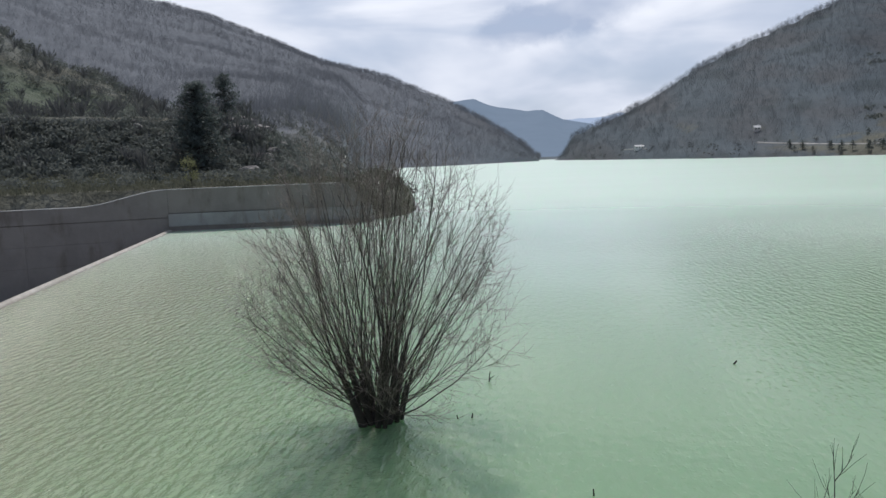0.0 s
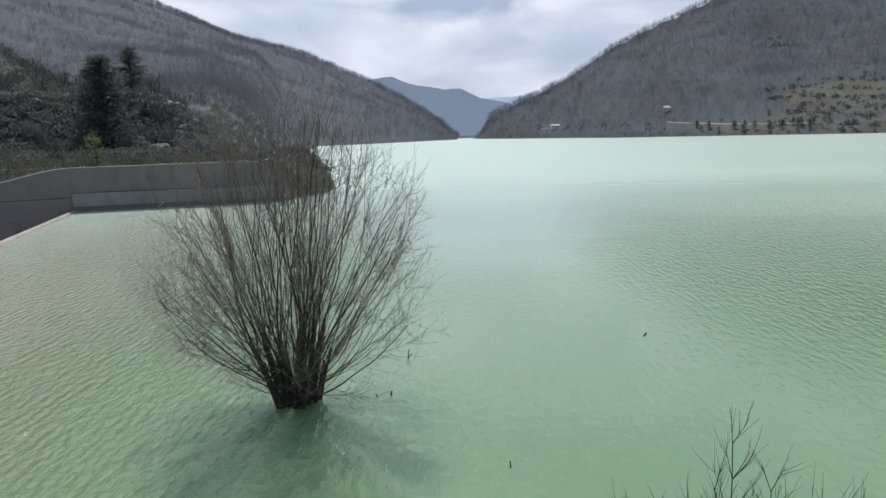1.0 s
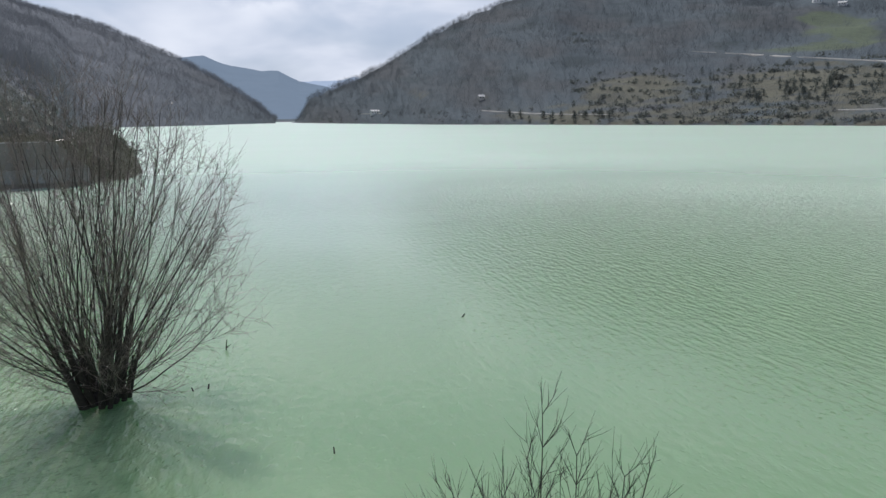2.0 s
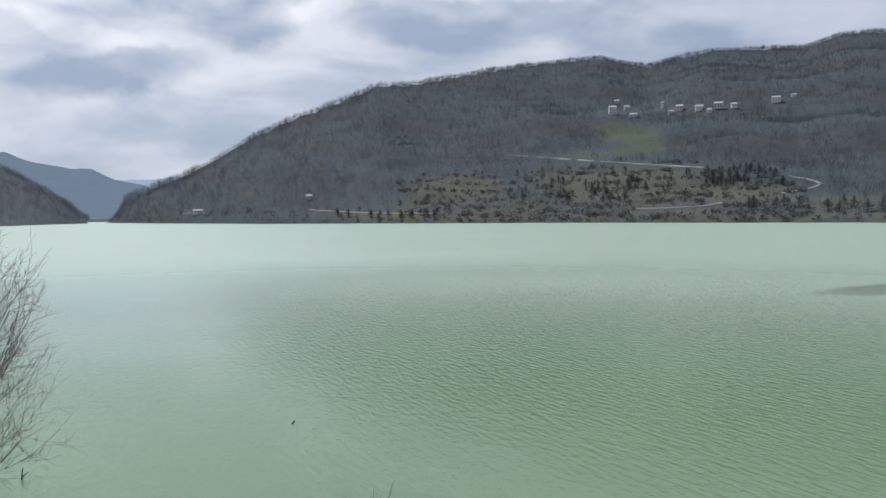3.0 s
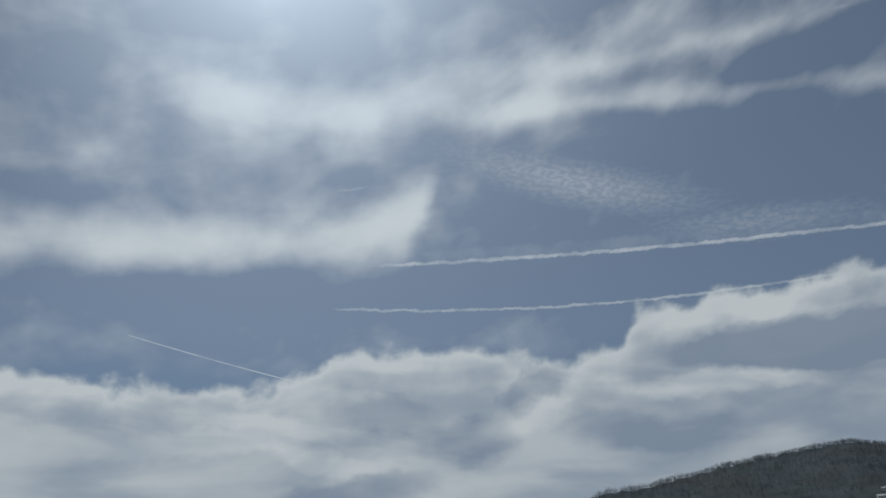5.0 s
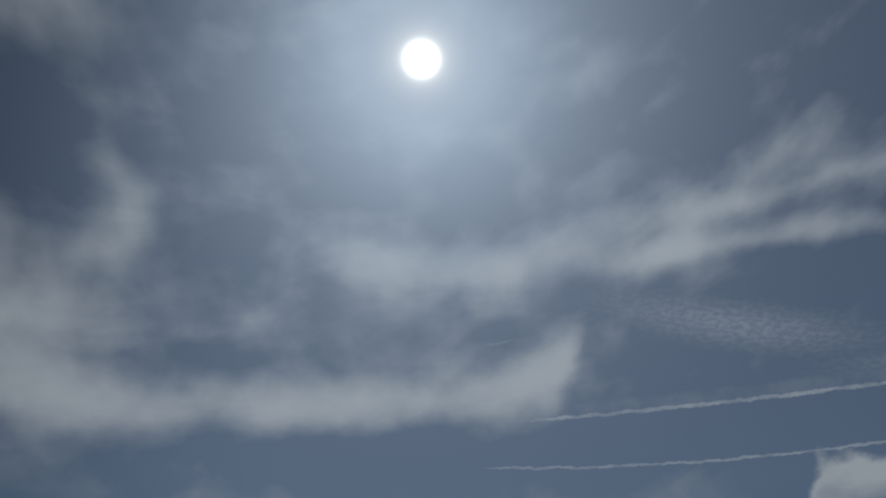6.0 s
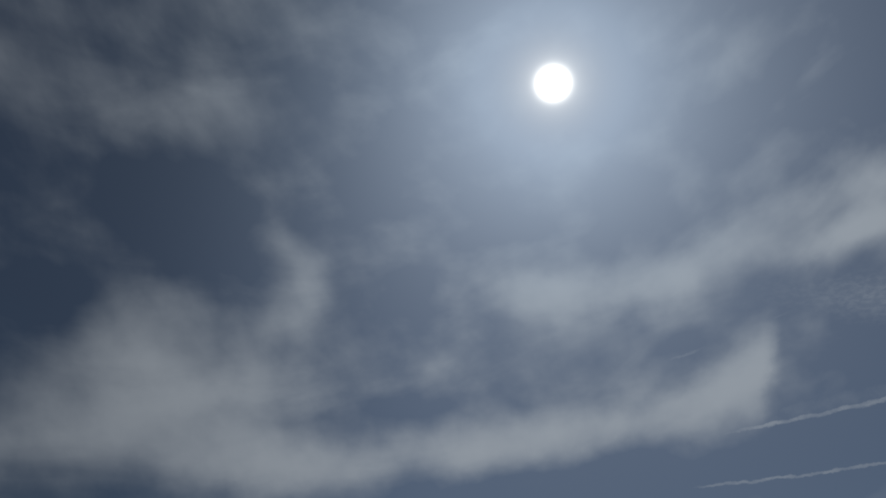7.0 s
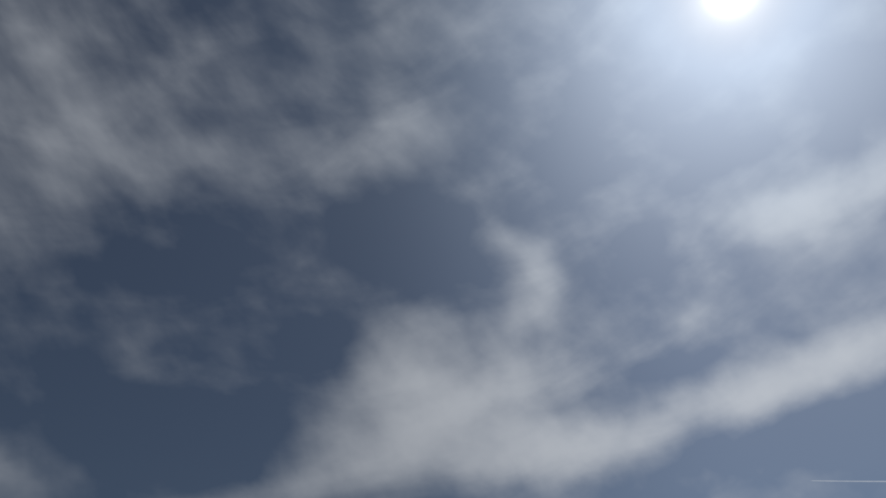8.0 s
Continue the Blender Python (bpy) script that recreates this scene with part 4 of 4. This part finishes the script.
# ---- evergreens ----
def tufts(rng, centres, size, count, flat=0.6, leaf=1.0):
    """Small random leaf cards round each centre: verts and faces."""
    n = len(centres)
    c = np.repeat(np.asarray(centres, float), count, axis=0)
    s = np.repeat(np.broadcast_to(np.asarray(size, float), (n,)), count)
    ball = rng.normal(0, 1, (n * count, 3))
    ball /= np.linalg.norm(ball, axis=1)[:, None]
    mid = c + ball * (s * rng.uniform(0.3, 1.0, n * count) ** 0.6)[:, None] * np.array([1, 1, flat])
    u = rng.normal(0, 1, (n * count, 3))
    u /= np.linalg.norm(u, axis=1)[:, None]
    v = np.cross(u, ball)
    v /= np.linalg.norm(v, axis=1)[:, None] + 1e-6
    half = (s * leaf * rng.uniform(0.16, 0.34, n * count))[:, None]
    verts = np.stack([mid - u * half, mid + v * half * 0.5, mid + u * half, mid - v * half * 0.5], 1).reshape(-1, 3)
    return verts, np.arange(len(verts)).reshape(-1, 4)


def conifer(name, place, tall, wide, tiers, per, seed, label, bare=0.12, group="", full=0.75):
    """A pine or spruce: straight tapered trunk and tiers of needle-clad boughs."""
    rng = np.random.default_rng(seed)
    thing = new(name)
    thing.location = place
    lines = [([(0, 0, -0.3), (0.02 * tall * 0.3, 0, tall * 0.5), (0, 0.01 * tall, tall * 0.97)], (0.02 * tall, 0.012 * tall, 0.003 * tall))]
    centres, sizes = [], []
    for i in range(tiers * per):
        s = min(0.99, rng.uniform(0, 1) ** 0.85)
        z = tall * (bare + (0.97 - bare) * s)
        reach = wide * (1 - s) ** full * rng.uniform(0.55, 1.1) + 0.025 * tall
        t = rng.uniform(0, 2 * np.pi)
        tipz = z + reach * rng.uniform(-0.15, 0.25)
        lines.append(([(0, 0, z - 0.1 * reach), (0.5 * reach * np.cos(t), 0.5 * reach * np.sin(t), z + 0.03 * reach), (reach * np.cos(t), reach * np.sin(t), tipz)], (0.005 * tall, 0.003 * tall, 0.001 * tall)))
        for w in (0.3, 0.65, 0.95):
            centres.append((w * reach * np.cos(t), w * reach * np.sin(t), z + (tipz - z) * w))
            sizes.append(0.03 * tall + 0.16 * reach)
    verts, faces = tubes(lines, 4)
    mesh_object("trunk", verts, faces, BARK, thing)
    verts, faces = tufts(rng, centres, sizes, 5 if tall < 8 else 9)
    mesh_object("crown", verts, faces, CONIFER, thing)
    return tagged(thing, label, "tree", group)


def clumps(name, label, mat, a, r, size, per, seed):
    """Many rounded bushes as one mesh of small leaf cards."""
    rng = np.random.default_rng(seed)
    s = size * rng.uniform(0.5, 1.25, len(a))
    centres = np.stack([-r * np.sin(np.radians(a)), r * np.cos(np.radians(a)), height(a, r) + s * 0.5], -1)
    verts, faces = tufts(rng, centres, s, per, 0.8, 1.3)
    return tagged(mesh_object(name, verts, faces, mat), label, "shrubs", kind="stuff")


a, r = scatter(9000, -64, -8, 440, 1200, 15, lambda a, r, z, u: (rise_of(a, r, z) < 0.55) & (u < 0.5) & ~on_road(a, rise_of(a, r, z)))
clumps("shore_brush", "low bare brush along the far shore", SHRUB_TWIG, a, r, 2.0, 16, 16)
a, r = scatter(9000, -56, -27, 470, 1100, 17, lambda a, r, z, u: (clearings(a, r, z)[0] > 0.15) & ~on_road(a, rise_of(a, r, z)) & (u < np.where((rise_of(a, r, z) * 1.75 + np.sin(a * 0.7) * 0.3) % 1 < 0.35, 0.62, 0.07)))
clumps("pasture_shrubs", "dark shrubs and hedge lines over the dry pasture", SCRUB, a, r, 2.5, 24, 18)


def at_rise(az, rise, r0=430.0, r1=2000.0):
    """The place on the land at an azimuth where it first rises to that angle from the dam."""
    r = np.linspace(r0, r1, 900)
    e = rise_of(az, r, height(np.full(900, float(az)), r))
    i = int(np.argmax(e > rise))
    return point(az, float(r[i]))


def hillside_conifers():
    rng = random.Random(4)
    first = conifer("conifer_tree", at_rise(-44, 1.6), 9.0, 3.0, 12, 7, 31, "small dark conifer on the dry far hillside", group="conifers on the far hillside")
    spots = [(rng.gauss(-42.5, 3.0), rng.choice((0.9, 1.35, 1.8, 2.3, 2.8)) + rng.gauss(0, 0.1)) for _ in range(62)] + [(rng.uniform(-54.5, -49.2), rng.uniform(1.8, 3.0)) for _ in range(60)]
    spots += [(rng.uniform(-30.5, -22.5), rng.uniform(-0.25, 0.05)) for _ in range(26)] + [(rng.uniform(-61, -51), rng.uniform(-0.1, 0.6)) for _ in range(20)]
    for az, rise in spots:
        s = rng.uniform(0.42, 0.85)
        copy = copy_thing(first, Matrix.Translation(at_rise(az, rise)) @ Matrix.Rotation(rng.uniform(0, 6), 4, "Z"))
        copy.scale = (s * rng.uniform(1.2, 1.8), s * rng.uniform(1.2, 1.8), s)


hillside_conifers()


# ---- tracks and houses on the far hillside ----
def tracks():
    for name, line in ROADS.items():
        a = np.linspace(line[0][0], line[-1][0], 60) if name not in ("bend",) else None
        if a is not None:
            spots = [at_rise(float(x), float(np.interp(x, *zip(*sorted(line))))) for x in a]
        else:
            spots = [at_rise(*(np.array(p) * (1 - f) + np.array(q) * f)) for p, q in zip(line, line[1:]) for f in np.linspace(0, 1, 12)[:-1]]
        smooth = [sum((spots[min(max(i + k, 0), len(spots) - 1)] for k in range(-3, 4)), Vector()) / 7 for i in range(len(spots))]
        bm = bmesh.new()
        rows = []
        for i, p in enumerate(smooth):
            d = (smooth[min(i + 1, len(smooth) - 1)] - smooth[max(i - 1, 0)]).normalized()
            s = d.cross(Vector((0, 0, 1))).normalized()
            if s.dot(Vector((p.x, p.y, 0))) < 0:
                s = -s
            rows.append([bm.verts.new(p + s * w + Vector((0, 0, z))) for w, z in ((-1.4, -1.2), (-1.0, 0.25), (1.0, 0.4), (1.3, 0.6), (2.2, 0.2))])
        for u, w in zip(rows, rows[1:]):
            for c in range(4):
                bm.faces.new((u[c], u[c + 1], w[c + 1], w[c]))
        tagged(part("road", bm, ROAD), "pale unpaved road cut across the hillside", "road", kind="structure")


tracks()


def house(az, rise, wide, deep, tall, turn, roof_high, seed, label, wall_mat=None):
    """A small house: rendered walls, gabled roof with eaves, windows in frames, a door and a chimney."""
    rng = random.Random(seed)
    thing = new("house")
    thing.matrix_world = Matrix.Translation(at_rise(az, rise) + Vector((0, 0, 0.5))) @ Matrix.Rotation(radians(az + turn), 4, "Z")
    w, d = wide / 2, deep / 2
    bm = bmesh.new()
    box(bm, (-w, -d, -2), (w, d, tall))
    ends = [[bm.verts.new((x, y, z)) for y, z in ((-d, tall), (d, tall), (0, tall + roof_high))] for x in (-w + 0.01, w - 0.01)]
    for tri in ends:
        bm.faces.new(tri)
    part("wall", bm, wall_mat or WHITE, thing)
    bm = bmesh.new()
    o = 0.6
    section = [(-d - o, tall - o * roof_high / d), (0, tall + roof_high), (d + o, tall - o * roof_high / d)]
    low = [[bm.verts.new((x, y, z + t)) for y, z in section] for x in (-w - o, w + o) for t in (0.02, 0.27)]
    for i in (0, 1):
        bm.faces.new((low[1][i], low[1][i + 1], low[3][i + 1], low[3][i]))
        bm.faces.new((low[0][i], low[2][i], low[2][i + 1], low[0][i + 1]))
        bm.faces.new((low[0][i], low[0][i + 1], low[1][i + 1], low[1][i]))
        bm.faces.new((low[2][i], low[3][i], low[3][i + 1], low[2][i + 1]))
    for i in (0, 2):
        bm.faces.new((low[0][i], low[1][i], low[3][i], low[2][i]))
    part("roof", bm, ROOF, thing)
    bm = bmesh.new()
    box(bm, (w * 0.4, -0.4, tall + roof_high * 0.5), (w * 0.4 + 0.7, 0.3, tall + roof_high + 1.0))
    part("chimney", bm, WHITE, thing)
    storeys, across = max(1, int(tall // 2.8)), max(2, int(wide // 3))
    for i in range(storeys):
        for j in range(across):
            x = -w + (j + 0.5) * wide / across
            z = tall * (i + 0.35) / storeys
            bm = bmesh.new()
            box(bm, (x - 0.65, -d - 0.06, z), (x + 0.65, -d - 0.003, z + 1.4))
            frame_ob = part("window", bm, WHITE, thing)
            bm = bmesh.new()
            box(bm, (x - 0.55, -d - 0.10, z + 0.1), (x + 0.55, -d - 0.063, z + 1.3))
            part("pane", bm, GLASS, frame_ob)
    return tagged(thing, label, "house", "houses on the far hill")


TAN = material("tan_render", (0.70, 0.66, 0.63), (0.58, 0.54, 0.52), 0.8, 0.3, 9)
house(-42.9, 7.2, 9.5, 8, 9.0, 10, 2.2, 1, "white two-storey house beside the hill meadow")
house(-44.4, 6.95, 9, 7, 3.0, -8, 1.6, 2, "low white house with a shallow roof")
house(-43.9, 7.45, 7, 7, 4.6, 20, 2.0, 3, "grey house among bare trees on the hill", TAN)
house(-43.2, 8.0, 7, 6, 3.0, -15, 1.4, 4, "small pale house higher on the hill")
house(-46.4, 7.5, 4, 4.5, 7.0, 5, 1.2, 5, "tall narrow pale house in the hill village")
house(-47.6, 7.3, 8.5, 8, 4.8, -12, 2.4, 6, "tan rendered house in the hill village", TAN)
house(-48.9, 7.2, 9.5, 8, 4.6, 8, 2.4, 7, "white house with a broad roof in the hill village")
house(-50.2, 7.3, 10.5, 8, 5.6, -6, 2.2, 8, "pinkish tan house in the hill village", TAN)
house(-51.2, 7.3, 7, 7, 3.8, 14, 1.8, 9, "small white house in the hill village")
house(-53.9, 7.5, 10.5, 8, 5.4, 4, 1.8, 10, "large white house apart from the village")
house(-49.6, 7.05, 5.5, 5, 2.8, -20, 1.4, 13, "low white outbuilding below the hill village")
house(-55.0, 7.75, 6, 5.5, 2.8, 12, 1.3, 14, "small white house beside the large one")
house(-47.0, 7.05, 6.5, 5.5, 3.0, 15, 1.4, 15, "low pale house at the foot of the hill village", TAN)
house(-12.6, 0.28, 9, 6, 3.0, 10, 1.2, 11, "small white building on the lake point")
house(-20.45, 1.25, 5, 4.5, 2.8, 15, 1.5, 12, "pale house low on the wooded slope", TAN)


# ---- the near bank ----
def scrub(count, seed, a0, a1, r0, r1, low, high, per, mat, name, label):
    rng = np.random.default_rng(seed)
    a, r = rng.uniform(a0, a1, count), rng.uniform(r0, r1, count)
    z = height(a, r)
    ok = (z > 0.6) & ~((r > 126.5) & (r < 137))
    a, r, z = a[ok], r[ok], z[ok]
    size = rng.uniform(low, high, len(a)) * rng.uniform(0.5, 1, len(a))
    centres = np.stack([-r * np.sin(np.radians(a)), r * np.cos(np.radians(a)), z + size * 0.45], -1)
    verts, faces = tufts(rng, centres, size, per * 2, 0.75, 0.55)
    return tagged(mesh_object(name, verts, faces, mat), label, "scrub", kind="stuff")


scrub(1500, 41, 12, 40, 105, 121, 0.7, 2.0, 60, SCRUB, "scrub", "dark evergreen scrub on the rocky cut slope")
scrub(800, 42, 12, 42, 140, 196, 0.8, 2.4, 50, SCRUB, "scrub_upper", "olive scrub on the slope above the track")
scrub(560, 43, 1.5, 40, 79, 103, 0.4, 1.2, 40, DRY_GRASS, "dry_brush", "brown dry brush behind the spillway wall")
scrub(760, 45, 3, 14.5, 88, 330, 0.8, 2.6, 40, SCRUB, "scrub_point", "grey-green scrub where the bank runs out")
scrub(260, 44, 11, 40, 80, 104, 0.6, 1.5, 50, SCRUB, "green_brush", "green brush at the foot of the slope")


def bank_trees():
    """Bare shrubs, tufts of dry grass, two pines, a young tree and a dark bush on the near bank."""
    rng = np.random.default_rng(50)
    a, r = rng.uniform(13, 42, 280), rng.uniform(104, 200, 280)
    woods("bare_shrubs", "leafless grey shrubs on the near slope", SHRUB_TWIG, a, r, 3.0, 40, 0.55, 0.02, 51, "shrubs")
    a, r = rng.uniform(1.5, 42, 10500), rng.uniform(77.2, 104, 10500)
    woods("dry_grass", "straw-coloured rough grass behind the wall", DRY_GRASS, a, r, 0.55, 4, 0.6, 0.05, 52, "grass")
    conifer("pine_tree", point(19.4, 107), 12.2, 3.9, 22, 12, 61, "tall dark pine rooted on the cut slope", 0.04, full=0.4)
    conifer("pine_tree", point(17.4, 131), 8.0, 3.0, 16, 10, 62, "dark pine beside the hillside track", 0.06, full=0.45)
    conifer("pine_tree", point(22.4, 88), 3.2, 1.7, 9, 8, 63, "low dark evergreen bush behind the wall", 0.0)
    conifer("pine_tree", point(31.6, 150), 9.0, 2.6, 11, 8, 64, "dark pine on the upper slope", 0.08)
    young = new("young_tree")
    young.location = point(20.0, 80)
    lines = []
    points, dirs = grow(rng, (0, 0, -0.2), (0.05, 0, 1), 2.6, 0.06, 6, 0.05, 0.0, lines)
    tips = []
    for k in range(26):
        i = int(rng.integers(2, 7))
        p, _ = grow(rng, points[i], (rng.normal(0, 1), rng.normal(0, 1), 0.9), rng.uniform(0.5, 1.3), 0.02, 3, 0.1, 0.02, lines)
        tips += [p[-1], p[-2]]
    verts, faces = tubes(lines, 4)
    mesh_object("trunk", verts, faces, BARK, young)
    verts, faces = tufts(rng, tips, 0.34, 14, 0.8)
    mesh_object("crown", verts, faces, YOUNG_LEAF, young)
    tagged(young, "young tree with yellow-green spring leaves behind the wall", "tree")


def rock(place, size, seed):
    bm = bmesh.new()
    bmesh.ops.create_icosphere(bm, subdivisions=2, radius=1.0)
    for v in bm.verts:
        q = v.co * 1.3 + Vector((seed * 7.1, seed * 3.3, 0))
        v.co *= 0.75 + 0.6 * noise.noise(q) + 0.2 * noise.noise(q * 3)
        v.co = Vector((v.co.x * size, v.co.y * size * 0.8, v.co.z * size * 0.65))
    ob = part("rock", bm, ROCK)
    ob.location = place
    return tagged(ob, "pale rock outcrop on the cut slope", "rock", "rocks on the cut slope")


def grow(rng, start, heading, length, radius, segments, wander, lift, out):
    """One wandering branch; adds (points, radii) to out and returns its points and headings."""
    p, d = np.array(start, float), np.array(heading, float) / np.linalg.norm(heading)
    points, dirs = [p.copy()], [d.copy()]
    for i in range(segments):
        d = d + rng.normal(0, wander, 3) + np.array([0, 0, lift])
        d /= np.linalg.norm(d)
        p = p + d * length / segments
        points.append(p.copy())
        dirs.append(d.copy())
    out.append((points, np.linspace(radius, radius * 0.3, segments + 1)))
    return points, dirs


bank_trees()
rng = random.Random(8)
for k in range(46):
    rock(point(rng.uniform(13.2, 34), rng.uniform(106, 126) if k % 3 else rng.uniform(140, 185)), rng.uniform(0.5, 1.7), k)
for k in range(18):
    rock(point(rng.uniform(13.2, 17.5), rng.uniform(103.5, 122), 0.3), rng.uniform(0.9, 2.3), 60 + k)


# ---- willow in the water ----
def willow(place, seed):
    """A many-stemmed willow: a stool of thick stems that spread from the water, long rods arching up and out, and a spray of side shoots on each rod."""
    rng = np.random.default_rng(seed)
    thing = new("willow_tree")
    thing.location = place
    forks = []
    for k in range(25):
        t, q = 2.4 * k, ((k + 0.5) / 25) ** 0.5
        lines = []
        points, dirs = grow(rng, (0.30 * np.cos(t) * q, 0.26 * np.sin(t) * q, -0.7), (0.30 * np.cos(t) * q, 0.26 * np.sin(t) * q, 1), 1.7 + rng.uniform(0, 1.1), rng.uniform(0.07, 0.13), 8, 0.06, 0.02, lines)
        forks.append((points, dirs))
        verts, faces = tubes(lines, 8)
        mesh_object("stem", verts, faces, BARK, thing, smooth=True)
    bm = bmesh.new()
    bmesh.ops.create_icosphere(bm, subdivisions=3, radius=1.0)
    for v in bm.verts:
        v.co *= 1 + 0.35 * noise.noise(v.co * 2.5) + 0.12 * noise.noise(v.co * 7)
        v.co = Vector((v.co.x * 0.46, v.co.y * 0.36, v.co.z * 0.45 - 0.28))
    part("root_crown", bm, BARK, thing, "dark knotted stump at the waterline", True)

    def girth(z):
        """Half width of the crown at a height."""
        return float(np.interp(z, (0.1, 0.6, 1.2, 1.8, 2.6, 3.4, 4.4, 5.0, 5.6, 6.2, 6.6), (0.9, 1.9, 2.8, 3.25, 3.35, 3.1, 2.6, 2.3, 1.9, 1.25, 0.3)))

    for k in range(190):
        t, q = 2 * np.pi * (k * 0.618 % 1), (k + 0.5) / 190
        lean = radians(2 + 78 * q ** 1.25)  # from upright in the middle to nearly level at the rim
        points, dirs = forks[int(rng.integers(0, 25))]
        if q < 0.6:
            i = int(rng.integers(4, 9))
            start, t = points[i], math.atan2(points[i][1], points[i][0]) + rng.normal(0, 0.7)
        else:
            start = (0.36 * np.cos(t), 0.3 * np.sin(t), rng.uniform(0.1, 0.9))
        size, curl = 7.5, 0.0 if q < 0.3 else rng.uniform(0.01, 0.06)
        goal = rng.uniform(0.8, 1.0) if q < 0.75 else rng.uniform(0.68, 1.03)
        state = rng.bit_generator.state
        while size > 0.9:
            rng.bit_generator.state = state
            rods = []
            points, dirs = grow(rng, start, (math.sin(lean) * np.cos(t), math.sin(lean) * np.sin(t), math.cos(lean)), size, (0.0095 + 0.007 * (k % 5 == 0) + 0.009 * (k % 11 == 0)) * (0.85 if q > 0.7 else 1), 11, 0.07, curl, rods)
            if all(math.hypot(p[0] / (1.12 if p[0] > 0 else 0.94), p[1]) < goal * girth(p[2]) and p[2] < 6.6 * goal ** 0.3 for p in points[4:]):
                break
            size *= 0.95
        spray = []
        for b in range(14 if q < 0.65 else 10):
            i = int(rng.integers(2, 12)) if rng.uniform() < 0.6 else int(rng.integers(7, 12))
            bp, bd = grow(rng, points[i], dirs[i] + rng.normal(0, 0.42, 3) + np.array([0, 0, 0.02]), rng.uniform(0.35, 1.0), 0.0044, 5, 0.10, 0.02, spray)
            for c in range(6):
                j = int(rng.integers(1, 6))
                grow(rng, bp[j], bd[j] + rng.normal(0, 0.45, 3) + np.array([0, 0, 0.08]), rng.uniform(0.12, 0.45), 0.0031, 2, 0.14, 0.02, spray)
        verts, faces = tubes(rods, 5)
        limb = mesh_object("limb", verts, faces, BARK, thing, smooth=True)
        verts, faces = tubes(spray, 3)
        tagged(mesh_object("spray", verts, faces, TWIG, limb), kind="stuff")
    return tagged(thing, "leafless bushy willow standing in flooded green water", "tree")


willow((-2.16, 16.4, 0), 11)


# ---- bush on the dam slope ----
def dam_bush(place, seed):
    rng = np.random.default_rng(seed)
    thing = new("bare_bush")
    thing.location = place
    for k in range(42):
        t, lean = rng.uniform(0, 2 * np.pi), rng.uniform(0.05, 0.4)
        rods, spray = [], []
        size = (2.9 - 1.9 * lean) * rng.uniform(0.9, 1.06)
        start = (0.12 * np.cos(t), 0.12 * np.sin(t), -0.1)
        if k < 3:  # the three tall leaders
            start = ((0.0, 0.0, -0.1), (0.22, -0.1, -0.1), (0.5, -0.22, -0.1))[k]
            t, lean, size = 0.4, (0.0, 0.03, 0.06)[k], (3.45, 3.08, 2.95)[k]
        points, dirs = grow(rng, start, (lean * np.cos(t), lean * np.sin(t), 1), size, 0.012 if k < 3 else 0.008, 12, 0.012 if k < 3 else 0.05, 0.0, rods)
        for b in range(20 if k < 3 else 12):
            i = 5 + (b * 8) // 20 if k < 3 else int(rng.integers(4, 13))
            way = (1 if b % 2 else -1) * rng.uniform(0.3, 0.6)
            aside = np.array([0.9 * way, -0.43 * way, 0]) + rng.normal(0, 0.12, 3) if k < 3 else rng.normal(0, 0.32, 3)
            bp, bd = grow(rng, points[i], dirs[i] + aside, (1.25 - 0.085 * i) * rng.uniform(0.8, 1.15) if k < 3 else rng.uniform(0.25, 0.6), 0.0042, 6, 0.05, 0.05, spray)
            for c in range(5):
                j = int(rng.integers(1, 6))
                grow(rng, bp[j], bd[j] + rng.normal(0, 0.3, 3), rng.uniform(0.1, 0.3), 0.0022, 3, 0.08, 0.06, spray)
        verts, faces = tubes(rods, 5)
        limb = mesh_object("limb", verts, faces, BUSH_BARK, thing, smooth=True)
        verts, faces = tubes(spray, 3)
        tagged(mesh_object("spray", verts, faces, BUSH_BARK, limb), kind="stuff")
    return tagged(thing, "leafless dark bush on the dam slope", "bush")


dam_bush((2.50, 5.36, 0.0), 3)


# ---- stubs and stakes standing in the water ----
def stub(place, tall, thick, lean, label):
    rng = np.random.default_rng(int(abs(place[0]) * 100))
    lines = []
    points, dirs = grow(rng, (-0.5 * lean, -0.025, -0.5), (lean, 0.05, 1), tall + 0.5, thick, 6, 0.12, 0.0, lines)
    grow(rng, points[4], (lean + 0.8, 0.3, 0.7), tall * 0.5, thick * 0.5, 3, 0.1, 0.0, lines)
    verts, faces = tubes(lines, 6)
    ob = mesh_object("dead_stub", verts, faces, BARK, smooth=True)
    ob.location = place
    return tagged(ob, label, "stub")


stub((6.93, 20.5, 0), 0.24, 0.065, 0.5, "short broken dead stub poking out of the water")
stub((-0.12, 16.37, 0), 0.13, 0.05, 0.1, "dark stub in the water beside the willow")
stub((-0.45, 16.45, 0), 0.09, 0.04, -0.2, "tiny dark stub in the water beside the willow")
stub((0.33, 19.33, 0), 0.34, 0.03, -0.15, "thin dead stake standing in the water")
stub((1.91, 12.43, 0), 0.14, 0.035, 0.05, "thin dark stake just above the water")
